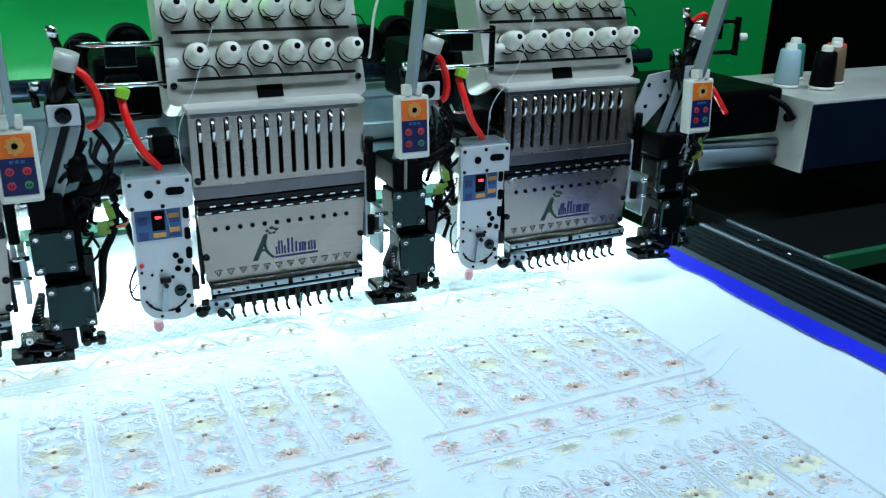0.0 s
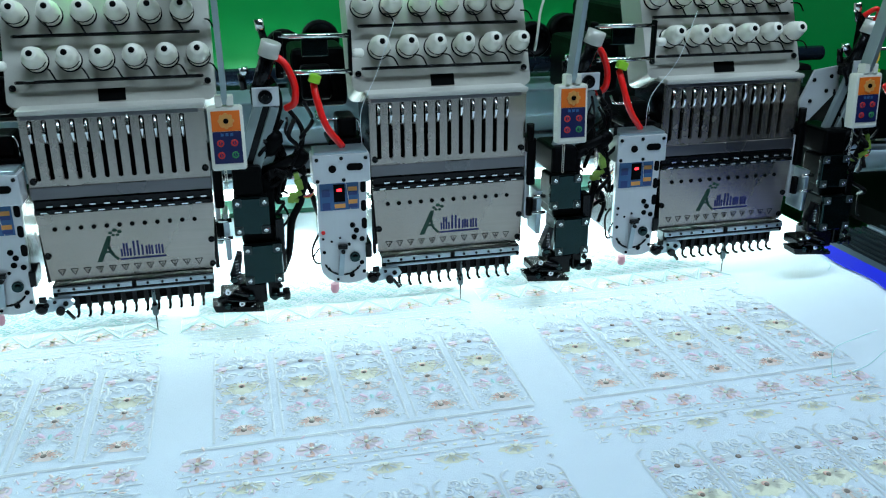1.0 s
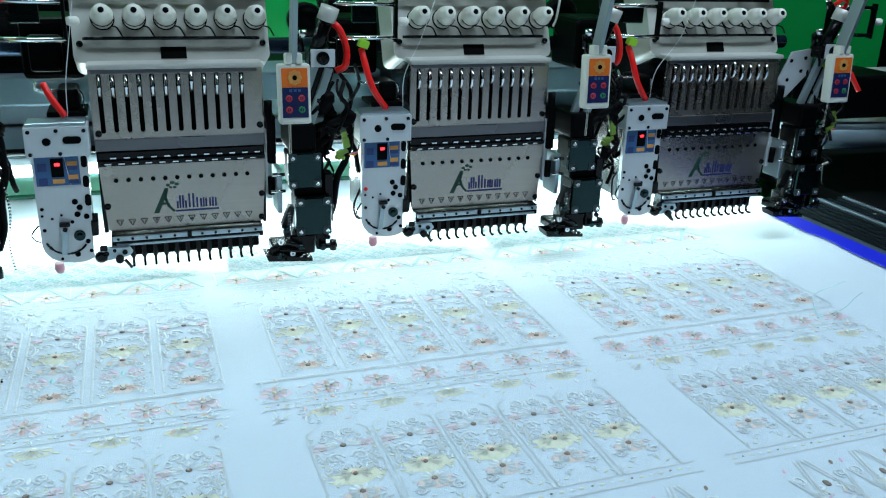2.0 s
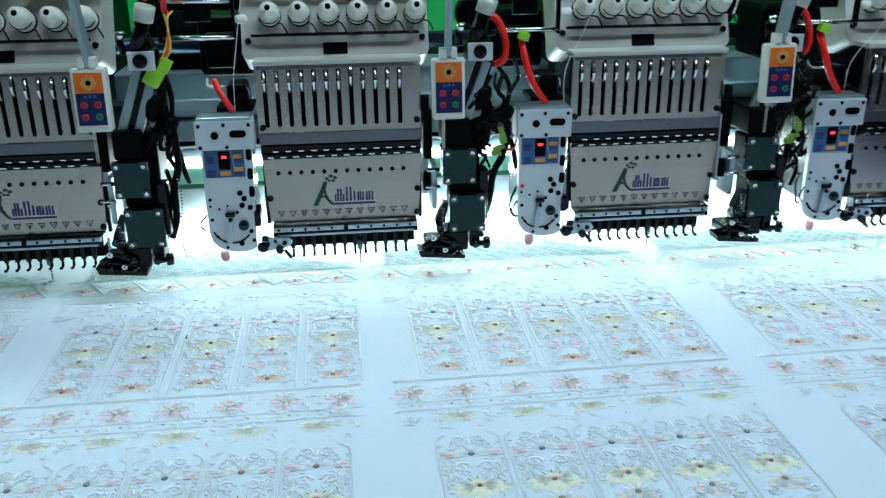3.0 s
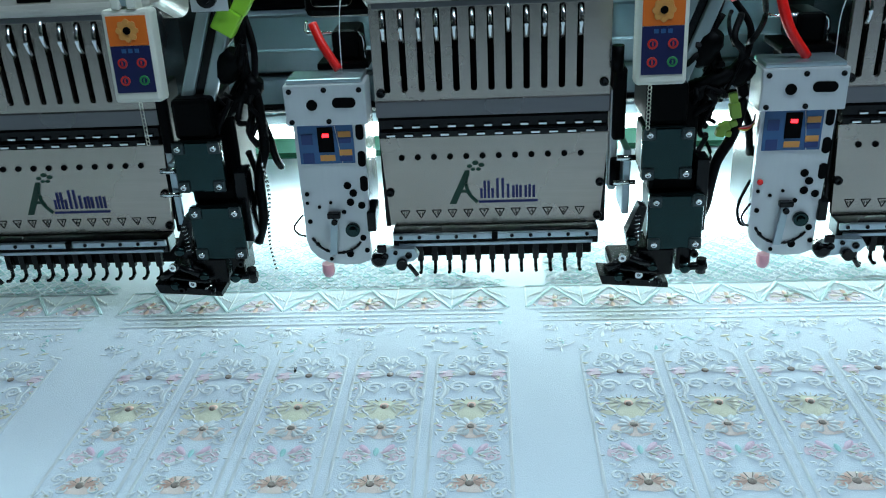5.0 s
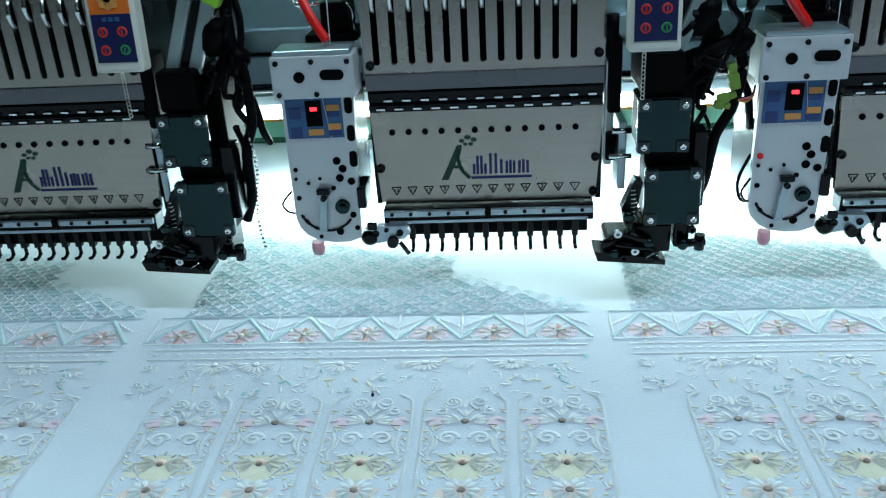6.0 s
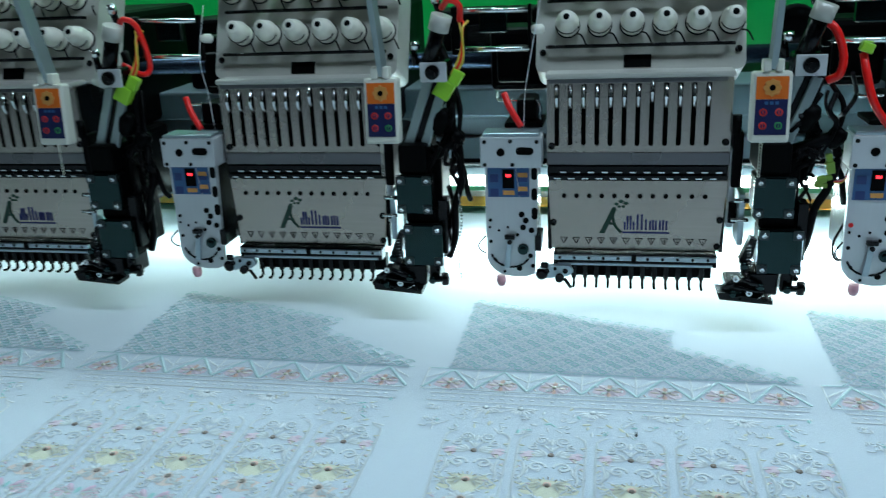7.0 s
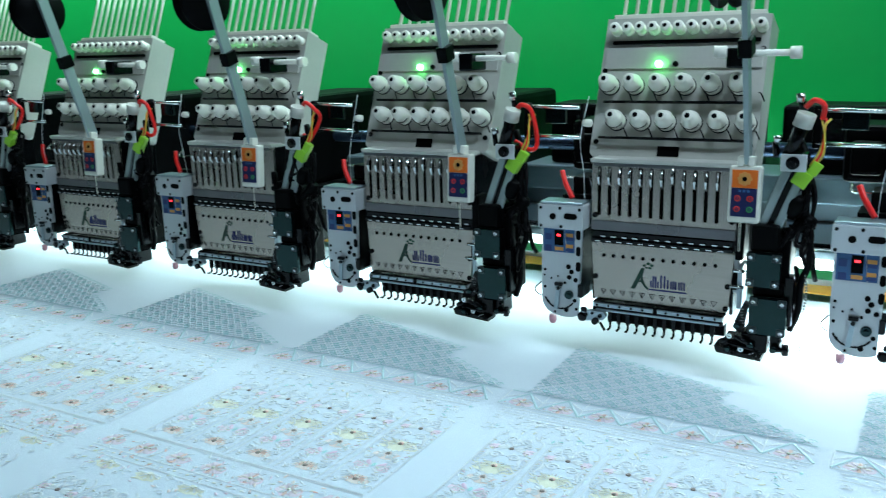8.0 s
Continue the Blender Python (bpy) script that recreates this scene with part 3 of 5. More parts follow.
def build_unit():
    """The plate-fronted driver beside each head."""
    unit = group_thing("sequin_driver", pose(0, 0, 0), "silver plate-fronted sequin driver with blue key label and red digit", "machine unit", "drivers along the machine")
    Y = -0.012
    bm = bmnew()
    out = [(-0.0995, 0.984), (-0.0995, 0.8985), (-0.0975, 0.8915), (-0.0925, 0.8855), (-0.0850, 0.8815), (-0.0740, 0.8795), (-0.0640, 0.8800), (-0.0560, 0.8830), (-0.0525, 0.984)]
    prism(bm, out, Y, Y + 0.005)
    plate = part("front_plate", bm, M_UNIT, unit)
    bm = bmnew()
    box(bm, -0.096, -0.056, Y + 0.006, 0.055, 0.900, 0.982, 0.002)
    part("body", bm, M_STEELD, unit)
    bm = bmnew()
    box(bm, -0.1025, -0.0495, Y - 0.005, Y + 0.020, 0.9815, 1.0085, 0.0012)
    cover = part("top_cover", bm, M_UNIT, unit)
    bm = bmnew()
    box(bm, -0.1005, -0.0515, Y - 0.003, Y + 0.024, 1.0085, 1.0115, 0.001)
    part("cover_lid", bm, M_ALU, cover)
    bm = bmnew()
    lathe(bm, [(0.0036, 0), (0.0036, 0.0008), (0.0025, 0.0009)], pose(-0.0845, Y - 0.0050, 0.9955, 90), 14)
    prism(bm, ring_points(-0.068, 0.9965, 0.0034, 8, math.pi / 2, math.pi * 1.5) + ring_points(-0.0595, 0.9965, 0.0034, 8, -math.pi / 2, math.pi / 2), Y - 0.0058, Y - 0.0050)
    part("cover_opening", bm, M_BLACK, cover)
    for x, z in ((-0.0985, 1.0045), (-0.076, 1.005), (-0.0985, 0.9845), (-0.0745, 0.9845), (-0.0535, 1.0045)):
        piece("screw", SCREW_D, cover, pose(x, Y - 0.0048, z) @ Matrix.Scale(0.6, 4))
    # key label
    bm = bmnew()
    box(bm, -0.0970, -0.0605, Y - 0.0008, Y, 0.9545, 0.9805)
    sticker = part("key_label", bm, M_STICK, plate)
    bm = bmnew()
    for z in (0.9585, 0.9715):
        box(bm, -0.0950, -0.0875, Y - 0.0013, Y - 0.0008, z - 0.0036, z + 0.0036, 0.0002)
    part("square_key", bm, M_STICKD, sticker)
    bm = bmnew()
    tube(bm, [(-0.0722, Y - 0.0010, 0.9803), (-0.0690, Y - 0.0010, 0.9547)], 0.0003, 4)
    part("printed_line", bm, M_UNIT, sticker)
    bm = bmnew()
    for x0, x1, z0, z1 in ((-0.0835, -0.0735, 0.9565, 0.9605), (-0.0705, -0.0620, 0.9725, 0.9765), (-0.0705, -0.0620, 0.9600, 0.9640)):
        box(bm, x0, x1, Y - 0.0014, Y - 0.0008, z0, z1, 0.0002)
    part("tan_key", bm, M_TAN, sticker)
    bm = bmnew()
    for x0, x1, z0, z1 in ((-0.0705, -0.0620, 0.9685, 0.9720), (-0.0705, -0.0620, 0.9560, 0.9595)):
        box(bm, x0, x1, Y - 0.0014, Y - 0.0008, z0, z1, 0.0002)
    part("blue_key", bm, M_STICKD, sticker)
    bm = bmnew()
    box(bm, -0.0840, -0.0735, Y - 0.0014, Y - 0.0007, 0.9625, 0.9795, 0.0002)
    part("display", bm, M_BLACK, sticker)
    bm = bmnew()
    box(bm, -0.0808, -0.0765, Y - 0.0018, Y - 0.0013, 0.9728, 0.9752)
    part("digit", bm, M_LED, sticker, "glowing red digit")
    # holes
    for z in (0.9755, 0.9570, 0.9395):
        piece("oval_opening", OVAL, plate, pose(-0.0562, Y, z))
    for x, z, r in ((-0.0675, 0.9385, 0.0027), (-0.0640, 0.9330, 0.0027), (-0.0665, 0.9265, 0.0027), (-0.0590, 0.9240, 0.0026), (-0.0955, 0.9330, 0.0016),
                    (-0.0960, 0.9265, 0.0012), (-0.0800, 0.9265, 0.0011), (-0.0955, 0.9130, 0.0017), (-0.0700, 0.8880, 0.0026), (-0.0600, 0.9000, 0.0022),
                    (-0.0880, 0.9235, 0.0012), (-0.0920, 0.8960, 0.0015), (-0.0835, 0.8845, 0.0014), (-0.0715, 0.9195, 0.0016), (-0.0580, 0.8905, 0.0018)):
        piece("round_opening", HOLE, plate, pose(x, Y, z) @ Matrix.Diagonal((r / 0.0021, 1, r / 0.0021, 1)))
    # swing lever and dial arc
    bm = bmnew()
    tube(bm, [(p[0], Y - 0.0006, p[1]) for p in ring_points(-0.0775, 0.9080, 0.0190, 16, math.pi * 1.12, math.pi * 1.85)], 0.0009, 5)
    for p in ring_points(-0.0775, 0.9080, 0.0190, 7, math.pi * 1.15, math.pi * 1.85):
        lathe(bm, [(0.0012, 0), (0.0010, 0.0012)], pose(p[0], Y, p[1], 90), 8)
    part("dial_arc", bm, M_STEELD, plate)
    bm = bmnew()
    prism(bm, [(-0.0835, 0.8895), (-0.0785, 0.8895), (-0.0760, 0.9160), (-0.0800, 0.9175)], Y - 0.0045, Y - 0.0020)
    lever = part("swing_lever", bm, M_ALU, unit)
    bm = bmnew()
    lathe(bm, [(0.0022, 0), (0.0020, 0.0065)], pose(-0.0780, Y, 0.9140, 90), 10)
    box(bm, -0.0825, -0.0735, Y - 0.006, Y - 0.001, 0.9165, 0.9205, 0.0008)
    part("pivot", bm, M_STEELD, lever)
    bm = bmnew()
    lathe(bm, [(0.0050, 0), (0.0050, 0.0025), (0.0044, 0.0028), (0.0026, 0.0028), (0.0026, 0.0042), (0.0014, 0.0046)], pose(-0.0665, Y, 0.9065, 90), 20, 0, False)
    part("small_gear", bm, M_MOTOR, unit)
    bm = bmnew()
    lathe(bm, [(0.0042, 0.0), (0.0045, 0.006), (0.0030, 0.0095)], pose(-0.0870, Y + 0.002, 0.8800, 180), 12)
    part("pink_tip", bm, M_PINK, unit, "translucent pink plastic tip")
    # linkage towards the needles
    bm = bmnew()
    box(bm, -0.0560, -0.0500, Y - 0.003, 0.010, 0.905, 0.9200, 0.001, 1)
    lathe(bm, [(0.0055, 0), (0.0055, 0.010), (0.0030, 0.012)], pose(-0.0500, Y + 0.006, 0.8840, 90), 14, 1)
    prism(bm, [(-0.0520, 0.8830), (-0.0460, 0.8800), (-0.0260, 0.8830), (-0.0220, 0.8870), (-0.0250, 0.8920), (-0.0440, 0.8925), (-0.0520, 0.8890)], Y - 0.004, Y + 0.002)
    lathe(bm, [(0.0040, 0), (0.0038, 0.005)], pose(-0.0340, Y - 0.003, 0.8815, 90), 12, 1)
    rod(bm, (-0.030, Y - 0.002, 0.880), (-0.024, Y - 0.002, 0.871), 0.0016, 8, 1)
    for x, z, r in ((-0.0455, 0.8872, 0.0026), (-0.0290, 0.8876, 0.0024), (-0.0380, 0.8898, 0.0016)):
        lathe(bm, [(r, 0), (r, 0.0012), (r * 0.5, 0.0013), (r * 0.45, 0.0004)], pose(x, Y - 0.004, z, 90), 10, 1)
    box(bm, -0.0505, -0.0440, Y - 0.0065, Y - 0.0038, 0.8905, 0.8960, 0.0008, 1)
    part("linkage", bm, [M_ALU, M_STEELD], unit)
    bm = bmnew()
    tube(bm, smooth_line([(-0.100, Y, 0.918), (-0.106, Y - 0.004, 0.911), (-0.104, Y - 0.003, 0.905), (-0.1, Y, 0.902)], 5), 0.0008, 5)
    part("side_spring", bm, M_STEELD, unit)
    # black bent bracket above
    bm = bmnew()
    box(bm, -0.084, -0.050, 0.010, 0.050, 1.0115, 1.0160, 0.001)
    box(bm, -0.074, -0.056, 0.015, 0.050, 1.016, 1.036, 0.003)
    part("top_bracket", bm, M_BLACK, unit)
    bm = bmnew()
    tube(bm, smooth_line([(-0.092, 0.03, 1.040), (-0.090, 0.022, 1.034), (-0.070, 0.020, 1.034), (-0.056, 0.020, 1.033), (-0.053, 0.020, 1.026), (-0.053, 0.02, 1.012)], 5), 0.0014, 6)
    part("wire_loop", bm, M_CHROME, unit)
    return unit


def build_motor_unit():
    """The black stepper-driven device that hangs between two heads."""
    unit = group_thing("sequin_feeder", pose(0, 0, 0), "black sequin feeder with two stepper motors and an air cylinder", "machine unit", "feeders along the machine")
    for x0, z0, x1, z1, y in ((0.1240, 0.9430, 0.1560, 0.9775, -0.030), (0.1295, 0.8960, 0.1645, 0.9340, -0.034)):
        bm = bmnew()
        box(bm, x0, x1, y, y + 0.006, z0, z1, 0.0014)
        motor = part("motor", bm, M_MOTOR, unit, "square stepper motor end plate")
        bm = bmnew()
        box(bm, x0 + 0.0012, x1 - 0.0012, y + 0.006, y + 0.034, z0 + 0.0012, z1 - 0.0012, 0.002)
        part("motor_body", bm, M_BLACK, motor)
        for x in (x0 + 0.0042, x1 - 0.0042):
            for z in (z0 + 0.0042, z1 - 0.0042):
                bm = bmnew()
                box(bm, x - 0.0040, x + 0.0040, y - 0.0012, y + 0.0002, z - 0.0040, z + 0.0040, 0.0012)
                ear = part("corner_ear", bm, M_EAR, motor, "grey cast corner ear")
                piece("screw", SCREW_S, ear, pose(x, y - 0.0012, z) @ Matrix.Scale(0.85, 4))
    bm = bmnew()
    box(bm, 0.126, 0.152, -0.026, 0.024, 0.9775, 1.004, 0.003)
    part("upper_body", bm, M_BLACK, unit)
    bm = bmnew()
    box(bm, 0.130, 0.160, -0.024, 0.020, 0.932, 0.945, 0.003)
    part("middle_body", bm, M_BLACK, unit)
    bm = bmnew()
    box(bm, 0.150, 0.162, -0.012, 0.030, 0.900, 0.990, 0.002)
    part("back_bar", bm, M_BLACK, unit)
    bm = bmnew()
    box(bm, 0.1145, 0.1195, -0.018, 0.010, 0.915, 0.960, 0.001)
    part("slide_plate", bm, M_ALU, unit)
    bm = bmnew()
    rod(bm, (0.110, -0.020, 0.955), (0.122, -0.020, 0.955), 0.002, 8)
    rod(bm, (0.108, -0.022, 0.939), (0.122, -0.022, 0.939), 0.0016, 8)
    part("side_pin", bm, M_CHROME, unit)
    # foot mechanism
    bm = bmnew()
    prism(bm, [(0.0985, 0.8800), (0.1010, 0.8735), (0.1440, 0.8700), (0.1440, 0.8735), (0.1080, 0.8790)], -0.038, -0.018)
    part("guide_foot", bm, M_STEELD, unit)
    for b in ((0.1060, 0.1300, -0.034, -0.006, 0.8785, 0.8880), (0.1230, 0.1480, -0.032, -0.002, 0.8760, 0.8965), (0.1500, 0.1600, -0.030, -0.004, 0.8780, 0.8970)):
        bm = bmnew()
        box(bm, *b, 0.002)
        part("foot_block", bm, M_STEELD, unit)
    for p, q, r in (((0.112, -0.037, 0.8850), (0.136, -0.037, 0.8810), 0.0020), ((0.118, -0.038, 0.8930), (0.131, -0.038, 0.8870), 0.0024), ((0.104, -0.036, 0.8840), (0.112, -0.036, 0.8890), 0.0030),
                    ((0.152, -0.034, 0.8830), (0.169, -0.034, 0.8840), 0.0028), ((0.1655, -0.034, 0.8790), (0.1655, -0.034, 0.8890), 0.0034)):
        bm = bmnew()
        rod(bm, p, q, r, 8)
        part("link_pin", bm, M_STEELD, unit)
    bm = bmnew()
    prism(bm, [(0.1160, 0.9060), (0.1240, 0.9260), (0.1290, 0.9240), (0.1240, 0.8950), (0.1180, 0.8950)], -0.030, -0.020)
    part("foot_lever", bm, M_STEELD, unit)
    bm = bmnew()
    for x, z in ((0.1195, 0.9035), (0.1330, 0.8845), (0.1545, 0.8835), (0.1120, 0.8780)):
        lathe(bm, [(0.0034, 0), (0.0034, 0.004), (0.0016, 0.0045)], pose(x, -0.034, z, 90), 12)
    part("bearing", bm, M_MOTOR, unit)
    bits = random.Random(21)
    for i in range(7):
        bm = bmnew()
        x, z, y = bits.uniform(0.104, 0.160), bits.uniform(0.876, 0.900), bits.uniform(-0.040, -0.034)
        if i % 2:
            rod(bm, (x, y, z), (x + bits.uniform(-0.010, 0.010), y - 0.002, z + bits.uniform(-0.006, 0.006)), bits.uniform(0.0009, 0.0016), 8)
        else:
            lathe(bm, [(0.0026, 0), (0.0026, 0.003), (0.0012, 0.0032), (0.0010, 0.001)], pose(x, y, z, 90), 10, 0, False)
        part("pin" if i % 2 else "bolt", bm, M_CHROME if i % 3 == 0 else M_STEELD, unit)
    bm = bmnew()
    tube(bm, [(0.1235 + 0.0022 * math.cos(k * 1.3), -0.030 + 0.0022 * math.sin(k * 1.3), 0.9000 + 0.0006 * k) for k in range(34)], 0.0004, 5)
    part("coil_spring", bm, M_CHROME, unit)
    bm = bmnew()
    box(bm, 0.1600, 0.1680, -0.026, -0.010, 0.905, 0.955, 0.001)
    part("side_guide", bm, M_STEELD, unit)
    # slanted twin strap and air cylinder
    m = pose(0.137, -0.012, 0.990, 0, 20, 0)
    bm = bmnew()
    for x in (-0.007, 0.007):
        box(bm, x - 0.004, x + 0.004, -0.003, 0.003, 0.0, 0.072, 0.001)
    bmesh.ops.transform(bm, matrix=m, verts=bm.verts)
    part("slanted_strap", bm, M_STRAP, unit, "grey slanted strap")
    bm = bmnew()
    box(bm, -0.004, 0.004, 0.001, 0.006, -0.01, 0.074, 0.001)
    bmesh.ops.transform(bm, matrix=m, verts=bm.verts)
    box(bm, 0.148, 0.172, -0.020, 0.004, 1.056, 1.074, 0.003)
    rod(bm, (0.1535, -0.012, 1.066), (0.1660, -0.016, 1.102), 0.0068, 14)
    rod(bm, (0.143, -0.008, 1.070), (0.141, -0.008, 1.084), 0.0030, 8)
    rod(bm, (0.164, 0.000, 1.110), (0.160, 0.000, 1.126), 0.0032, 8)
    part("cylinder_mount", bm, M_STEELD, unit)
    bm = bmnew()
    rod(bm, (0.1650, -0.0156, 1.099), (0.1690, -0.0170, 1.1115), 0.0088, 18)
    part("air_cylinder", bm, M_PANEL, unit, "pale air cylinder end cap")
    bm = bmnew()
    rod(bm, (0.1445, -0.012, 1.0835), (0.1435, -0.012, 1.090), 0.0040, 10)
    part("hose_nut", bm, M_CHROME, unit)
    bm = bmnew()
    rod(bm, (0.1612, 0.0, 1.120), (0.1598, 0.0, 1.129), 0.0042, 10)
    part("hose_nut", bm, M_CHROME, unit)
    bm = bmnew()
    box(bm, 0.1490, 0.1720, -0.0222, -0.0203, 1.0570, 1.0735, 0.0006)
    bracket = part("mount_plate", bm, M_UNIT, unit)
    bm = bmnew()
    lathe(bm, [(0.0062, 0), (0.0062, 0.003), (0.0030, 0.0034), (0.0028, 0.006)], pose(0.1600, -0.0222, 1.0655, 90), 14, 0, False)
    part("pivot_bolt", bm, M_STEELD, bracket)
    bm = bmnew()
    rod(bm, (0.176, 0.006, 1.113), (0.238, 0.006, 1.112), 0.0022, 8)
    rod(bm, (0.176, 0.006, 1.081), (0.240, 0.006, 1.080), 0.0022, 8)
    part("guide_rod", bm, M_CHROME, unit)
    bm = bmnew()
    box(bm, 0.196, 0.220, 0.008, 0.014, 1.094, 1.111, 0.001)
    part("sensor_plate", bm, M_MOTOR, unit)
    bm = bmnew()
    box(bm, 0.172, 0.180, 0.004, 0.014, 1.076, 1.117, 0.002)
    part("rod_block", bm, M_BLACK, unit)
    bm = bmnew()
    box(bm, 0.238, 0.241, 0.004, 0.012, 1.076, 1.117, 0.001)
    part("rod_block", bm, M_BLACK, unit)
    bm = bmnew()
    lathe(bm, [(0.003, 0), (0.0042, 0.003), (0.0042, 0.009), (0.002, 0.011)], pose(0.241, 0.006, 1.096, 0, 90), 12)
    part("white_stop", bm, M_KNOB, unit)
    return unit


def build_pad():
    """The small key pad hung on a leaning steel strap, with the strap's reel."""
    pad = group_thing("control_pad", pose(0, 0, 0), "cream key pad with orange and navy face on a steel strap", "control pad", "key pads along the machine")
    m = pose(0.1255, -0.067, 1.0405, -4, 0, 0)
    bm = bmnew()
    box(bm, -0.0142, 0.0142, 0.0, 0.013, -0.0265, 0.0265, 0.0022)
    bmesh.ops.transform(bm, matrix=m, verts=bm.verts)
    shell = part("shell", bm, M_CREAM, pad)

    def face(name, mat, fn, label="", parent=shell):
        b = bmnew()
        fn(b)
        bmesh.ops.transform(b, matrix=m, verts=b.verts)
        return part(name, b, mat, parent, label)

    face("orange_field", M_KEYOR, lambda b: box(b, -0.0115, 0.0115, -0.0005, 0.0004, 0.0062, 0.0228, 0.0002))
    face("navy_field", M_KEYBLUE, lambda b: box(b, -0.0115, 0.0115, -0.0005, 0.0004, -0.0205, 0.0060, 0.0002))

    def dial(b):
        lathe(b, [(0.0058, 0.0), (0.0056, 0.0004)], pose(0, -0.0005, 0.0146, 90), 14)
        for k in range(8):
            a = k * math.pi / 4
            lathe(b, [(0.0017, 0.0), (0.0015, 0.0007)], pose(0.005 * math.cos(a), -0.0005, 0.0146 + 0.005 * math.sin(a), 90), 8)

    face("dial_key", M_TAN, dial)
    face("dial_centre", M_BLACK, lambda b: lathe(b, [(0.0023, 0.0), (0.0021, 0.0012)], pose(0, -0.0005, 0.0146, 90), 12))
    for x in (-0.0050, -0.0012, 0.0026):
        face("printed_bar", M_STICK, lambda b: box(b, x, x + 0.0024, -0.0008, -0.0004, 0.0022, 0.0045))
    red = material("red_key", (0.75, 0.03, 0.02), 0.4) if "red_key" not in bpy.data.materials else bpy.data.materials["red_key"]
    grn = material("green_key", (0.03, 0.30, 0.08), 0.4)
    for x, z, mat in ((-0.0056, -0.0035, red), (0.0056, -0.0035, red), (-0.0056, -0.0135, red), (0.0056, -0.0135, grn)):
        face("key", mat, lambda b: lathe(b, [(0.0029, 0.0), (0.0029, 0.0006), (0.0021, 0.0006), (0.0019, 0.0002)], pose(x, -0.0004, z, 90), 12))
        face("key_centre", M_KEYBLUE, lambda b: lathe(b, [(0.0018, 0.0), (0.0018, 0.0003), (0.0015, 0.0005)], pose(x, -0.0008, z, 90), 10))
        face("key_mark", mat, lambda b: box(b, x - 0.0004, x + 0.0004, -0.0016, -0.0012, z - 0.0012, z + 0.0012))
    bm = bmnew()
    box(bm, -0.0075, -0.0015, -0.001, 0.010, 0.0262, 0.0355, 0.0012)
    box(bm, 0.0018, 0.0075, -0.001, 0.010, 0.0262, 0.0355, 0.0012)
    bmesh.ops.transform(bm, matrix=m, verts=bm.verts)
    part("clip", bm, M_CREAM, pad)
    bm = bmnew()
    ln = 0.200
    a = pose(0.1260, -0.057, 1.070, 16, -0.6, 0)
    box(bm, -0.0024, 0.0024, -0.0075, 0.0075, 0.0, ln, 0.0006, 0, a)
    part("strap", bm, M_STRAP, pad, "leaning grey steel strap")
    bm = bmnew()
    box(bm, -0.006, 0.006, -0.009, 0.009, ln * 0.50, ln * 0.58, 0.001, 0, a)
    part("strap_clamp", bm, M_BLACK, pad)
    bm = bmnew()
    for i in range(12):
        tube(bm, [(0.1215 + 0.0011 * math.cos(q * 1.0472), -0.058, 1.0125 - 0.0024 * i + 0.0014 * math.sin(q * 1.0472)) for q in range(7)], 0.0003, 4)
    part("chain", bm, M_KNOB, pad)
    bm = bmnew()
    lathe(bm, [(0.004, 0), (0.034, 0.001), (0.035, 0.003), (0.012, 0.004), (0.012, 0.016), (0.035, 0.017), (0.034, 0.019), (0.004, 0.020)], pose(0.102, -0.108, 1.241, 90, 0, 80), 28)
    part("reel", bm, M_BLACK, pad, "black sequin reel")
    return pad


head, driver, feeder, pad = build_head(), build_unit(), build_motor_unit(), build_pad()
HEADS = [head]
for k in (2, 1, -1, -2, -3, -4, -5, -6):
    m = pose(PITCH * k, 0, 0)
    HEADS.append(copy_thing(head, m))
    drive = copy_thing(driver, m)
    copy_thing(feeder, m)
    if k == 1:
        cap = bmnew()
        lathe(cap, [(0.0020, 0.0), (0.0020, 0.0010), (0.0012, 0.0014)], pose(-0.0955, -0.0125, 0.9330, 90), 10)
        part("cap", cap, M_RED, drive, "small red cap in a plate hole")
    copy_thing(pad, m @ pose(*{2: (0.006, -0.004, 0.002), 1: (0.001, -0.004, 0.005)}.get(k, (0, 0, 0))))


for k in range(-1, -7, -1):
    box_thing = group_thing("driver_box", pose(PITCH * k, 0, 0), "black driver box fixed on the beam behind the heads", "driver box", "driver boxes")
    bm = bmnew()
    box(bm, 0.112, 0.248, 0.225, 0.300, 1.0185, 1.100, 0.005)
    part("case", bm, M_BLACK, box_thing)
    bm = bmnew()
    box(bm, 0.150, 0.215, 0.221, 0.2245, 1.045, 1.085, 0.001)
    part("cover", bm, M_STEELD, box_thing)

# ---- hoses, cables and connectors between the heads ----
def hose(name, pts, r, mat, label, category="hose", steps=8):
    bm = bmnew()
    tube(bm, smooth_line(pts, steps), r, 8)
    return tagged(part(name, bm, mat), label, category)


def shift(pts, k):
    return [(x + PITCH * k, y, z) for x, y, z in pts]


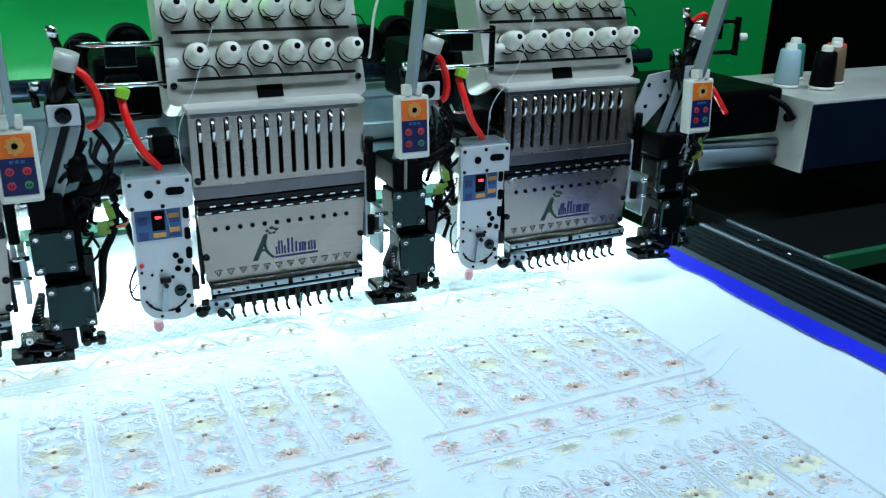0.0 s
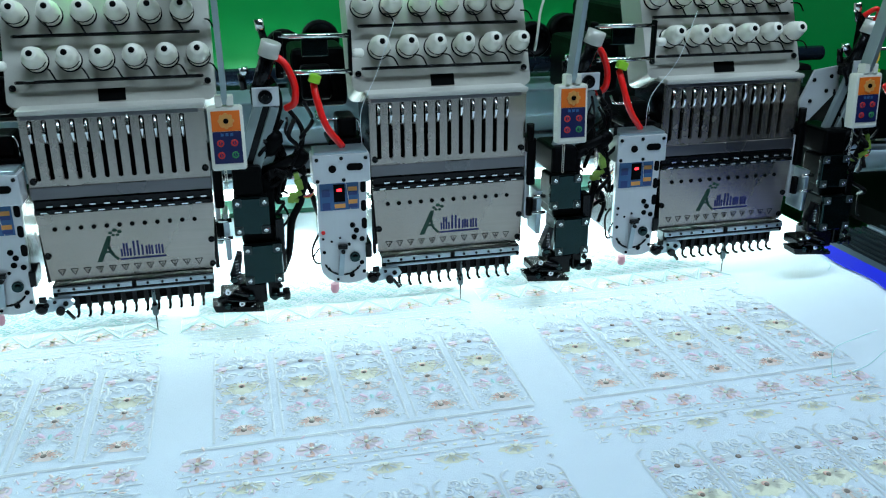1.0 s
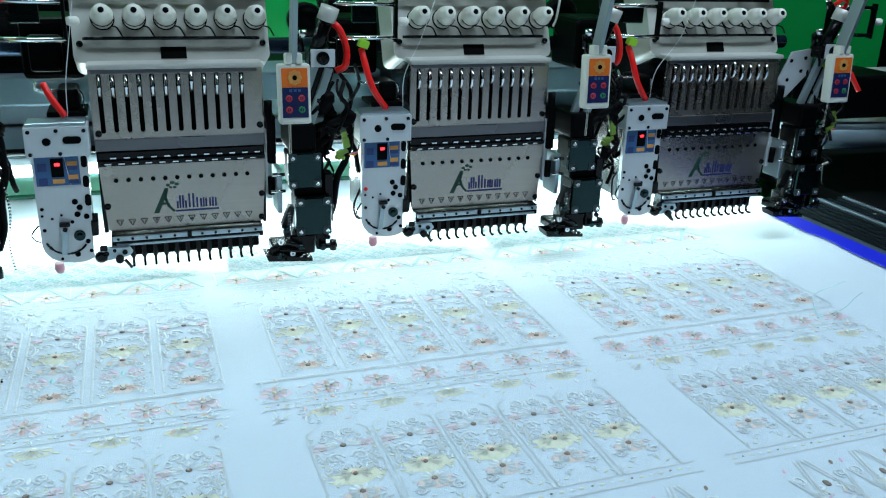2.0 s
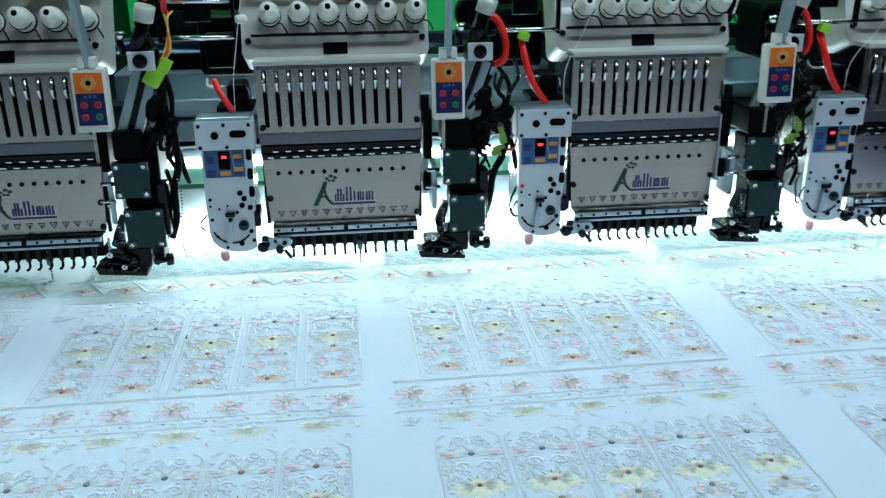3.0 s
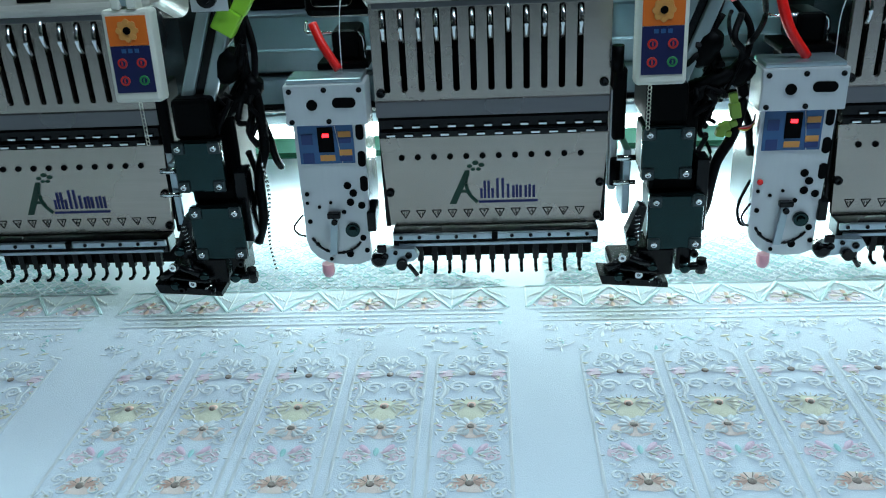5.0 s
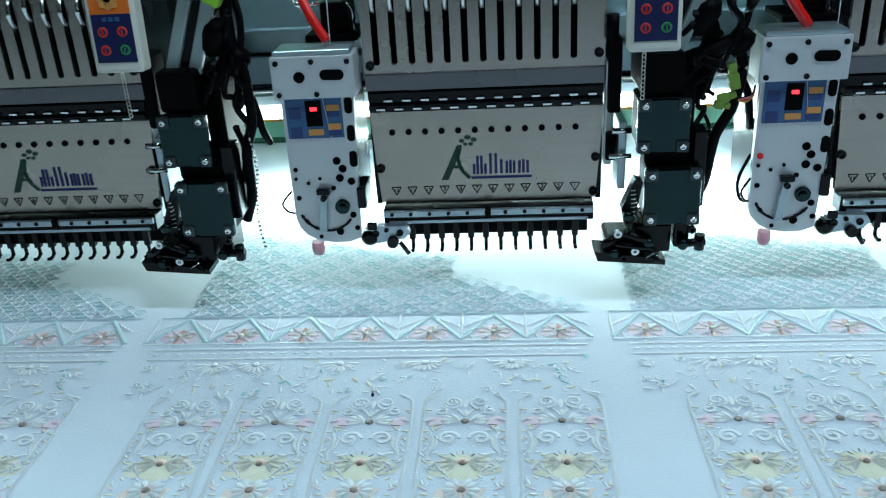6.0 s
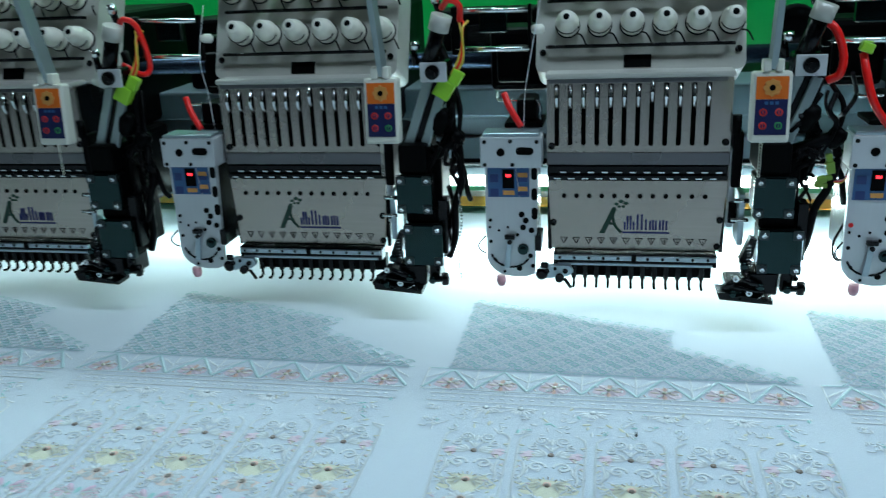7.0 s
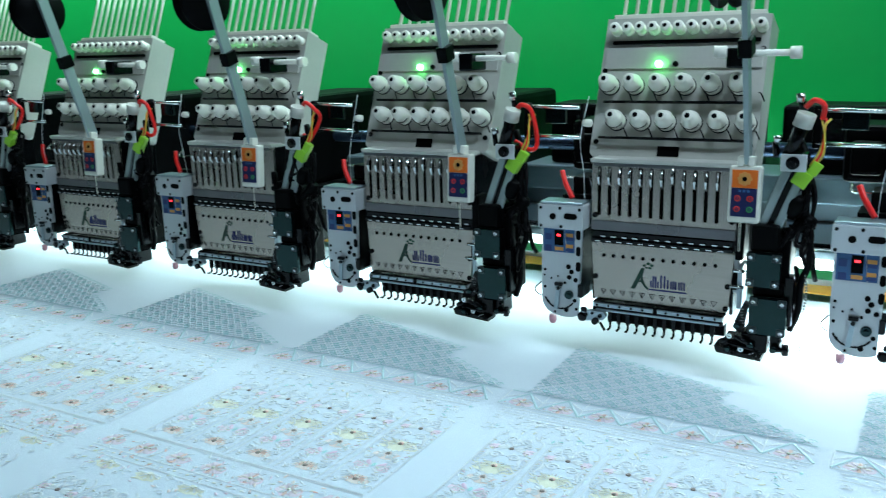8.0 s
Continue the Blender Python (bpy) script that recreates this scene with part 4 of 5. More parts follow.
rng = random.Random(4)
for k in range(2, -7, -1):
    j = [rng.uniform(-0.006, 0.006) for _ in range(8)]
    # cable loom from the mount down past the feeder
    loom = group_thing("cable_loom", pose(PITCH * k, 0, 0), "black sleeved cable loom hanging between two heads", "cable", "cable looms")
    lines = [
        [(0.160, 0.01, 1.085), (0.172, 0.0, 1.06), (0.168 + j[0], -0.004, 1.03), (0.172, -0.006, 1.005), (0.160, -0.01, 0.992), (0.150, 0.0, 0.985)],
        [(0.180, 0.004, 1.050), (0.190 + j[1], -0.004, 1.030), (0.186, -0.006, 1.005), (0.176, -0.004, 0.996), (0.170, 0, 0.975 + j[2])],
        [(0.184, -0.004, 1.006), (0.190, -0.006, 0.990), (0.186 + j[3], -0.006, 0.965), (0.176, -0.008, 0.945), (0.172, -0.006, 0.915), (0.164, -0.004, 0.895)],
        [(0.188, -0.002, 0.985), (0.196, 0.0, 0.972), (0.200, 0.004, 0.955), (0.203, 0.012, 0.945)],
        [(0.150, 0.0, 0.992), (0.166, -0.008, 0.999), (0.184, -0.008, 1.006), (0.192, -0.004, 1.008 + j[4])],
        [(0.202, 0.0, 0.930), (0.194, -0.006, 0.918 + j[5]), (0.196, -0.006, 0.902), (0.204, 0.0, 0.897)],
    ]
    if k < 0:
        lines = [[(x if x < 0.170 else 0.170 + (x - 0.170) * 0.4, y, z) for x, y, z in pts] for pts in lines[:5]]
    for i, pts in enumerate(lines):
        bm = bmnew()
        tube(bm, smooth_line(pts, 7), (0.0042, 0.0022, 0.0036, 0.0026, 0.0048, 0.0011)[i], 8)
        part("cable", bm, M_CABLE, loom)
    bm = bmnew()
    lathe(bm, [(0.005, 0), (0.0075, 0.004), (0.0078, 0.014), (0.005, 0.018)], pose(0.181 if k >= 0 else 0.168, -0.006, 0.998, 0, 40), 10)
    lathe(bm, [(0.006, 0), (0.0085, 0.005), (0.0080, 0.018), (0.004, 0.024)], pose(0.158, -0.006, 1.012, 20, 30), 10)
    part("tape_wrap", bm, M_BLACK, loom)
    for i in range(18):
        a, b = (rng.uniform(0.160, 0.190), rng.uniform(0.955, 1.012)) if i < 8 else (rng.uniform(0.142, 0.196), rng.uniform(0.992, 1.072))
        pts = [(a, rng.uniform(-0.016, 0.004), b)]
        for q in range(3):
            pts.append((pts[-1][0] + rng.uniform(-0.012, 0.010), rng.uniform(-0.018, 0.006), pts[-1][2] - rng.uniform(0.004, 0.020)))
        if k < 0:
            pts = [(x if x < 0.166 else 0.166 + (x - 0.166) * 0.4, y, z) for x, y, z in pts]
        bm = bmnew()
        tube(bm, smooth_line(pts, 6), rng.uniform(0.0009, 0.0024), 7)
        part("cable", bm, M_CABLE, loom)
    if k >= 0:
        olive = bpy.data.materials.get("olive_connector") or material("olive_connector", (0.20, 0.33, 0.04), 0.5)
        for cx, cz, tilt, sx, sz in ((0.187 + j[6], 0.984, -12, 0.0034, 0.0085), (0.184 + j[6], 0.971, 70, 0.0030, 0.0060), (0.179, 0.966, 100, 0.0026, 0.0050)):
            bm = bmnew()
            mm = pose(cx, -0.008, cz, 0, tilt)
            box(bm, -sx, sx, -0.0028, 0.0028, -sz, sz * 0.2, 0.0010, 0, mm)
            box(bm, -sx * 0.75, sx * 0.75, -0.0022, 0.0022, sz * 0.2, sz, 0.0008, 0, mm)
            part("connector", bm, olive, loom, "olive green plastic connector")
        for i in range(4):
            bm = bmnew()
            tube(bm, smooth_line([(0.187, -0.008, 0.969), (0.193 + 0.001 * i, -0.010, 0.968 + 0.0015 * i), (0.199, -0.006, 0.971 + 0.002 * i)], 5), 0.0006, 5)
            part("wire", bm, (M_WIREY, M_RED, M_PINK, M_CABLE)[i], loom)
    # red air hose into the next driver
    big = k in (0, 1)
    if big:
        hose("air_hose", shift([(0.205, 0.008, 1.070), (0.207, 0.000, 1.055), (0.214, -0.004, 1.032), (0.228, -0.002, 1.012)], k), 0.0033, M_RED, "red air hose curving down into a driver cover")
        hose("air_hose", shift([(0.170, 0.0, 1.098), (0.180, -0.004, 1.090), (0.187, -0.004, 1.072), (0.186, -0.004, 1.056), (0.178, 0, 1.050)], k), 0.0033, M_RED, "red air hose looped beside a cylinder")
        bm = bmnew()
        box(bm, -0.005, 0.005, -0.004, 0.004, -0.004, 0.004, 0.001, 0, pose(0.206 + PITCH * k, 0.004, 1.075, 0, 20))
        tagged(part("hose_fitting", bm, M_LIME), "lime hose fitting on a red hose", "fitting")
    else:
        hose("air_hose", shift([(0.216, 0.010, 1.042), (0.222, 0.004, 1.030), (0.232, 0.0, 1.014)], k), 0.0030, M_RED, "short red hose entering a driver cover")
        s = 1 if k % 2 else -1
        hose("air_hose", shift([(0.166, -0.004, 1.108), (0.176, -0.010, 1.116), (0.186, -0.006, 1.108), (0.190, 0, 1.085 + 0.01 * s), (0.178 - 0.006 * s, -0.004, 1.066), (0.164, -0.002, 1.075)] if k < -1 else
                         [(0.166, -0.004, 1.116), (0.174, -0.010, 1.123), (0.182, -0.006, 1.118), (0.181, 0, 1.105)], k), 0.0026, M_RED, "red air hose looped round a cylinder")
        bm = bmnew()
        mm = pose(0.168 + PITCH * k, -0.014, 1.050, 0, 32)
        box(bm, -0.0075, 0.0075, -0.005, 0.005, -0.008, 0.008, 0.0012, 0, mm)
        box(bm, -0.005, 0.005, -0.004, 0.004, 0.008, 0.020, 0.001, 0, mm @ pose(0.004, 0, 0))
        plug = tagged(part("cable_plug", bm, M_LIME), "bright lime cable plug with coloured wires", "plug")
        for i, mat in enumerate((M_WIREY, M_RED, M_WIREY)):
            bm = bmnew()
            tube(bm, smooth_line([(0.174 + 0.002 * i, -0.014, 1.062), (0.181 + 0.002 * i, -0.013, 1.075), (0.184, -0.008, 1.090 + 0.004 * i), (0.180 + 0.004 * i, 0, 1.105)], 5), 0.0010, 5)
            bmesh.ops.transform(bm, matrix=pose(PITCH * k, 0, 0), verts=bm.verts)
            part("wire", bm, mat, plug)
    if k < 2:
        hose("sewing_thread", shift([(0.246 - 0.012 * (k % 2), 0.0, 1.012), (0.246 - 0.010 * (k % 2), -0.004, 1.045), (0.242 + (0.02 if big else 0), -0.004, 1.08), (0.250 + (0.03 if big else 0), 0.0, 1.125)], k), 0.0003, M_THREAD, "fine white sewing thread running up from a driver", "thread")

chain = group_thing("bead_chain", pose(-PITCH, 0, 0), "thin steel bead chain hanging beside a feeder", "chain")
bm = bmnew()
for i in range(26):
    z = 0.955 - 0.0031 * i
    lathe(bm, [(0.0004, -0.0011), (0.0011, -0.0006), (0.0011, 0.0006), (0.0004, 0.0011)], pose(0.1765 + 0.002 * math.sin(i * 0.25), -0.012, z), 6)
tagged(part("bead_string", bm, M_CHROME, chain), kind="stuff")
bm = bmnew()
tube(bm, smooth_line([(0.172, -0.008, 0.972), (0.1765, -0.012, 0.965), (0.1765, -0.012, 0.953)], 5), 0.0006, 5)
part("hanger", bm, M_STEELD, chain)
hose("cream_tube", [(0.452, 0.035, 1.190), (0.440, 0.028, 1.160), (0.4285, 0.026, 1.130), (0.4255, 0.028, 1.100), (0.428, 0.04, 1.088)], 0.0013, M_CREAM, "thin cream thread tube beside a tension panel", "tube")

# ---- end housing, shaft and spools ----
housing = group_thing("end_housing", pose(1.05, 0.08, -0.013), "white-sided control housing with a dark blue front", "machine housing")
bm = bmnew()
box(bm, 0.005, 0.62, 0.005, 0.20, 0.916, 1.010, 0.004)
part("body", bm, M_PANEL, housing)
bm = bmnew()
box(bm, 0.0, 0.004, 0.0, 0.20, 0.915, 1.012, 0.001)
part("side_panel", bm, M_PANEL, housing, "pale painted side panel")
bm = bmnew()
box(bm, 0.005, 0.62, 0.0, 0.004, 0.918, 1.006, 0.001)
part("front", bm, material("dark_blue_front", (0.003, 0.009, 0.022), 0.45, 0.0, 20, spec=0.15), housing, "dark blue front panel")
bm = bmnew()
box(bm, 0.25, 0.5, 0.06, 0.18, 0.013, 0.915, 0.004)
part("pedestal", bm, M_DARKWALL, housing)
for by, bz in ((0.05, 0.928), (0.03, 0.985)):
    bm = bmnew()
    lathe(bm, [(0.006, 0), (0.006, 0.008), (0.003, 0.010)], pose(0.0, by, bz, 0, -90), 12)
    part("bolt", bm, M_STEELD, housing)
bm = bmnew()
tube(bm, smooth_line([(-0.07, 0.11, 1.012), (-0.045, 0.06, 1.016), (-0.02, 0.03, 1.004), (-0.005, 0.02, 0.985)], 6), 0.004, 8)
part("lead", bm, M_CABLE, housing)
roller = group_thing("end_shaft", pose(0, 0, -0.012), "steel shaft and grey roller running into the end housing", "shaft")
bm = bmnew()
rod(bm, (0.84, 0.13, 0.955), (1.052, 0.13, 0.946), 0.006, 14)
part("shaft", bm, M_ALU, roller)
bm = bmnew()
rod(bm, (0.875, 0.14, 0.936), (1.045, 0.14, 0.930), 0.0190, 18)
part("roller", bm, M_BEAM, roller)
bm = bmnew()
box(bm, 0.84, 1.04, 0.12, 0.30, 0.962, 1.022, 0.004)
part("cover", bm, M_BLACK, roller)
for x, y, mat, label in ((1.118, 0.16, M_SILVERC, "pale blue thread spool on the housing"), (1.154, 0.13, M_BLACK, "black thread spool on the housing"), (1.178, 0.21, M_GREENC, "teal thread spool on the housing"),
                         (1.205, 0.16, M_TAUPE, "brown thread spool on the housing"), (1.240, 0.19, M_REDC, "orange-red thread spool on the housing")):
    sp = group_thing("thread_spool", pose(x - 0.012, y + 0.02, 0.9975) @ Matrix.Scale(1.0, 4), label, "spool", "spools on the housing")
    bm = bmnew()
    lathe(bm, [(0.016, 0.004), (0.0170, 0.006), (0.0155, 0.030), (0.0140, 0.050), (0.012, 0.052)], pose(0, 0, 0), 20)
    part("winding", bm, mat, sp)
    bm = bmnew()
    lathe(bm, [(0.018, 0), (0.018, 0.004), (0.010, 0.005), (0.0075, 0.058), (0.006, 0.060)], pose(0, 0, 0), 16)
    part("core", bm, M_CREAM, sp)

# bracket plate beside the last feeder
bm = bmnew()
prism(bm, [(0.708, 1.030), (0.722, 1.062), (0.752, 1.066), (0.752, 1.040), (0.722, 1.010), (0.712, 1.006)], 0.000, 0.003)
for x, z in ((0.722, 1.052), (0.742, 1.055), (0.738, 1.040), (0.720, 1.030)):
    lathe(bm, [(0.0022, 0), (0.0022, 0.0006), (0.001, 0.0007)], pose(x, 0.0, z, 90), 10, 1)
tagged(part("end_bracket", bm, [M_UNIT, M_BLACK]), "pale drilled steel bracket beside the last head", "bracket")

# ---- fabric, its frame and its embroidery ----
fabric_m = pose(0, 0, CLOTH)
fabric = group_thing("embroidered_fabric", fabric_m, "white fabric stretched flat with raised floral embroidery", "fabric")


def wave(x, y):
    return 0.00022 * noise.noise((x * 3.1, y * 5.0, 0.3)) + 0.00007 * noise.noise((x * 17, y * 24, 2.0))


bm = bmnew()
NX, NY, FX0, FX1, FY0, FY1 = 300, 170, -2.75, 0.815, -1.15, 0.47
grid = [[bm.verts.new((FX0 + (FX1 - FX0) * i / NX, FY0 + (FY1 - FY0) * j / NY, 0)) for j in range(NY + 1)] for i in range(NX + 1)]
for row in grid:
    for v in row:
        v.co.z = wave(v.co.x, v.co.y)
for i in range(NX):
    for j in range(NY):
        bm.faces.new((grid[i][j], grid[i + 1][j], grid[i + 1][j + 1], grid[i][j + 1])).smooth = True
sheet = part("cloth", bm, M_CLOTH, fabric)
sheet.modifiers.new("thickness", "SOLIDIFY").thickness = 0.0012

THREADS = [M_THREAD, M_YELLOW, M_ROSE, M_PEACH, M_BROWN, M_MINT, M_TINTY, M_TINTR, M_TINTP, M_TEALSHADE]
W, YE, RO, PE, BR, MI, TY, TR, TP, TE = range(10)


def fill_patch(bm, x, y, rx, ry, mi, h=0.00025):
    """A low patch of fine filling stitches with a ragged edge."""
    rnd = random.Random(int(abs(x * 9000 + y * 7000)))
    rim = []
    for k in range(18):
        a, q = 6.28318 * k / 18, rnd.uniform(0.72, 1.08)
        rim.append(bm.verts.new((x + rx * q * math.cos(a), y + ry * q * math.sin(a), -0.0002)))
    mid = bm.verts.new((x, y, h))
    for k in range(18):
        f = bm.faces.new((mid, rim[k], rim[(k + 1) % 18]))
        f.material_index, f.smooth = mi, True


def petal(bm, x, y, ang, ln, wd, mi, h=0.0010):
    """A low padded satin-stitch petal from (x, y) outwards."""
    c, s = math.cos(ang), math.sin(ang)
    ln, wd, h = ln * 0.85, wd * 0.80, h * 0.20
    rows = []
    for u, w in ((0.0, 0.25), (0.3, 0.9), (0.65, 1.0), (0.92, 0.5)):
        row = []
        for q, hz in ((-1, 0.0), (-0.5, 0.8), (0, 1.0), (0.5, 0.8), (1, 0.0)):
            a, b = u * ln, q * w * wd / 2
            row.append(bm.verts.new((x + c * a - s * b, y + s * a + c * b, h * hz)))
        rows.append(row)
    for r0, r1 in zip(rows, rows[1:]):
        for k in range(4):
            f = bm.faces.new((r0[k], r1[k], r1[k + 1], r0[k + 1]))
            f.material_index, f.smooth = mi, True


def button(bm, x, y, r, mi, h=0.0008):
    r *= 0.95
    lathe(bm, [(r, 0), (r * 0.9, h * 0.7), (r * 0.45, h)], Matrix.Translation((x, y, 0)), 10, mi)


def cord(bm, pts, mi=W, r=0.0009, steps=5, flat=0.17):
    tube(bm, [(p.x, p.y, 0.0001) for p in smooth_line([(a, b, 0) for a, b in pts], steps)], r, 6, mi, flat)


def spiral(bm, x, y, r, turns, a0, sense, mi=W, w=0.0009):
    pts = []
    n = int(14 * turns)
    for k in range(n + 1):
        t = k / n
        a = a0 + sense * t * turns * 6.283
        pts.append((x + r * (1 - 0.8 * t) * math.cos(a), y + r * (1 - 0.8 * t) * math.sin(a), 0.0002))
    tube(bm, pts, w, 5, mi, 0.18)


def column_mesh(short=False):
    """One upright panel of scrolls and flowers; the first flower is the origin."""
    bm = bmnew()
    for s in (-1, 1):
        spiral(bm, 0.0075 * s, 0.017, 0.0058, 1.3, -1.57, -s)
        spiral(bm, 0.0135 * s, 0.009, 0.0040, 1.1, 1.57, s)
        cord(bm, [(0, 0.004), (0.004 * s, 0.010), (0.0075 * s, 0.0112)])
        for a, ln in ((0.15, 0.013), (0.55, 0.012), (-0.25, 0.012), (0.95, 0.010)):
            petal(bm, 0.003 * s, 0, a if s > 0 else math.pi - a, ln, 0.0042, W)
        petal(bm, 0.0155 * s, 0.001, 0 if s > 0 else math.pi, 0.0062, 0.0034, RO)
        petal(bm, 0.0120 * s, -0.003, (-0.1 if s > 0 else math.pi + 0.1), 0.0070, 0.0009, BR)
        spiral(bm, 0.0085 * s, -0.0150, 0.0060, 1.25, 1.57 + 1.57 * s, -s, W, 0.0012)
        cord(bm, [(0.0145 * s, -0.0150), (0.0150 * s, -0.0210), (0.0185 * s, -0.0275), (0.0170 * s, -0.0330)], W, 0.0010)
        cord(bm, [(0.018 * s, -0.010), (0.0165 * s, -0.018), (0.018 * s, -0.027)], W, 0.0010)
        for a, ln in ((0.1, 0.012), (-0.45, 0.012), (-0.95, 0.011), (0.5, 0.012)):
            petal(bm, 0.0028 * s, -0.034, a if s > 0 else math.pi - a, ln, 0.0036, YE)
        for a in (0.0, -0.55, -1.1, 0.55, 1.1):
            petal(bm, 0.0030 * s * math.cos(a), -0.055 + 0.0030 * math.sin(a), a if s > 0 else math.pi - a, 0.0080, 0.0046, W, 0.0014)
        spiral(bm, 0.0135 * s, -0.0660, 0.0050, 1.2, 1.57, s)
        cord(bm, [(0.003 * s, -0.062), (0.009 * s, -0.0615), (0.0135 * s, -0.061)])
    fill_patch(bm, 0, -0.038, 0.019, 0.012, TY)
    fill_patch(bm, 0, -0.057, 0.014, 0.009, TP)
    for s in (-1, 1):
        fill_patch(bm, 0.016 * s, 0.000, 0.006, 0.005, TR)
        if not short:
            fill_patch(bm, 0.010 * s, -0.080, 0.008, 0.007, TR)
    if not short:
        fill_patch(bm, 0, -0.104, 0.013, 0.008, TP)
    petal(bm, 0, 0.012, math.pi / 2, 0.010, 0.0046, W)
    petal(bm, 0, 0.005, math.pi / 2, 0.0065, 0.0040, W)
    button(bm, 0, 0, 0.0024, BR)
    for k in range(9):
        a = math.pi * (0.02 + 0.12 * k)
        petal(bm, 0.0058 * math.cos(a), -0.034 + 0.0058 * math.sin(a), a, 0.0040, 0.0011, BR if k % 2 == 0 else YE, 0.0014)
    button(bm, 0, -0.034, 0.0030, PE)
    button(bm, 0, -0.0355, 0.0018, BR, 0.0016)
    button(bm, 0, -0.055, 0.0024, BR)
    if not short:
        for s in (-1, 1):
            petal(bm, 0.004 * s, -0.078, (0.9 if s > 0 else math.pi - 0.9), 0.011, 0.0050, RO)
            petal(bm, 0.003 * s, -0.080, (0.25 if s > 0 else math.pi - 0.25), 0.013, 0.0036, W)
            petal(bm, 0.002 * s, -0.083, (-0.5 if s > 0 else math.pi + 0.5), 0.012, 0.0040, W)
            for a in (0.2, 0.75, -0.35, 1.3):
                petal(bm, 0.0022 * s, -0.104, a if s > 0 else math.pi - a, 0.0078, 0.0034, PE)
            spiral(bm, 0.0150 * s, -0.0985, 0.0050, 1.2, -1.57, -s)
            spiral(bm, 0.0150 * s, -0.1120, 0.0036, 1.1, 1.57, s)
        petal(bm, 0, -0.081, math.pi / 2, 0.009, 0.0040, MI)
        button(bm, 0, -0.104, 0.0026, BR)
        for k in range(4):
            a = math.pi * (0.2 + 0.2 * k)
            petal(bm, 0.003 * math.cos(a), -0.104 + 0.003 * math.sin(a), a, 0.006, 0.0010, BR, 0.0014)
    low = -0.118 if not short else -0.088
    fill = random.Random(11)
    for k in range(84 if not short else 62):
        x, y, a = fill.uniform(0.004, 0.020), fill.uniform(low + 0.004, 0.018), fill.uniform(-1.2, 1.2)
        mi = fill.choice((W, W, W, TY, W, YE, TR, W))
        for sd in (-1, 1):
            petal(bm, x * sd, y, a if sd > 0 else math.pi - a, fill.uniform(0.003, 0.0065), 0.0021, mi, fill.uniform(0.0008, 0.0020))
    for k in range(8 if not short else 6):
        x, y, r, a = fill.uniform(0.006, 0.017), fill.uniform(low + 0.008, 0.014), fill.uniform(0.002, 0.0038), fill.uniform(0, 6)
        for sd in (-1, 1):
            spiral(bm, x * sd, y, r, 0.9, a if sd > 0 else math.pi - a, sd, W, 0.0006)
    for sd in (-1, 1):
        cord(bm, [(0.0225 * sd, low), (0.0225 * sd, -0.04), (0.0225 * sd, 0.012), (0.0205 * sd, 0.021), (0.015 * sd, 0.0255)], W, 0.0010, 6, 0.08)
    return mesh_of("embroidered_panel", bm, *THREADS)


def star_flower_mesh(plain=False):
    bm = bmnew()
    rnd = random.Random(31)
    if not plain:
        fill_patch(bm, 0, 0, 0.0125, 0.0105, TR)
        fill_patch(bm, 0.002, 0.001, 0.007, 0.006, TP)
    for k in range(8):
        a = math.pi / 4 * k + rnd.uniform(-0.12, 0.12)
        petal(bm, 0.0025 * math.cos(a), 0.0025 * math.sin(a), a, rnd.uniform(0.0075, 0.0110), 0.0042, (W, MI, W, TR)[k % 4] if plain else (TP, W, PE, TR)[k % 4])
    for k in range(3):
        a = 2.09 * k + 0.3
        petal(bm, 0.0025 * math.cos(a), 0.0025 * math.sin(a), a, rnd.uniform(0.003, 0.0055), 0.0011, MI if plain else BR, 0.0016)
    for k in range(16):
        a, r = rnd.uniform(0, 6.28), rnd.uniform(0.008, 0.0165)
        petal(bm, r * math.cos(a), 0.8 * r * math.sin(a), rnd.uniform(0, 6.28), 0.0045, 0.0018, (W, W, TP, W)[k % 4], rnd.uniform(0.0008, 0.0018))
    button(bm, 0, 0, 0.0018, YE, 0.0016)
    return mesh_of("star_flower", bm, *THREADS)


def fleck_mesh(seed, y0, y1, count, tints):
    """Scattered fine satin stitches over a band, one field wide."""
    bm = bmnew()
    rnd = random.Random(seed)
    for k in range(count):
        x, y = rnd.uniform(-0.235, 0.038), rnd.uniform(y0, y1)
        if k % 4 == 0:
            spiral(bm, x, y, rnd.uniform(0.002, 0.005), rnd.uniform(0.4, 0.9), rnd.uniform(0, 6.28), rnd.choice((-1, 1)), W, 0.0007)
        else:
            petal(bm, x, y, rnd.uniform(0, 6.28), rnd.uniform(0.004, 0.009), rnd.uniform(0.0016, 0.0034), rnd.choice(tints), rnd.uniform(0.0006, 0.0015))
    return mesh_of("scattered_stitching", bm, *THREADS)


def zigzag_mesh():
    """A lozenge border cell, 41 mm wide, open downwards."""
    bm = bmnew()
    h = 0.0205
    cord(bm, [(-h, -0.012), (0, 0.019)], TE, 0.0013, 2, 0.2)
    cord(bm, [(0, 0.019), (h, -0.012)], TE, 0.0013, 2, 0.2)
    cord(bm, [(-h, -0.014), (h, -0.014)], W, 0.0008, 2)
    cord(bm, [(-h, 0.021), (h, 0.021)], TE, 0.0008, 2)
    cord(bm, [(-h, -0.014), (-h, 0.021)], W, 0.0007, 2)
    for s in (-1, 1):
        for k in range(4):
            petal(bm, s * (0.006 + 0.0036 * k), 0.0155 - 0.0030 * k, -0.98 if s > 0 else math.pi + 0.98, 0.0085 - 0.001 * k, 0.0022, W)
    return mesh_of("border_cell", bm, *THREADS)


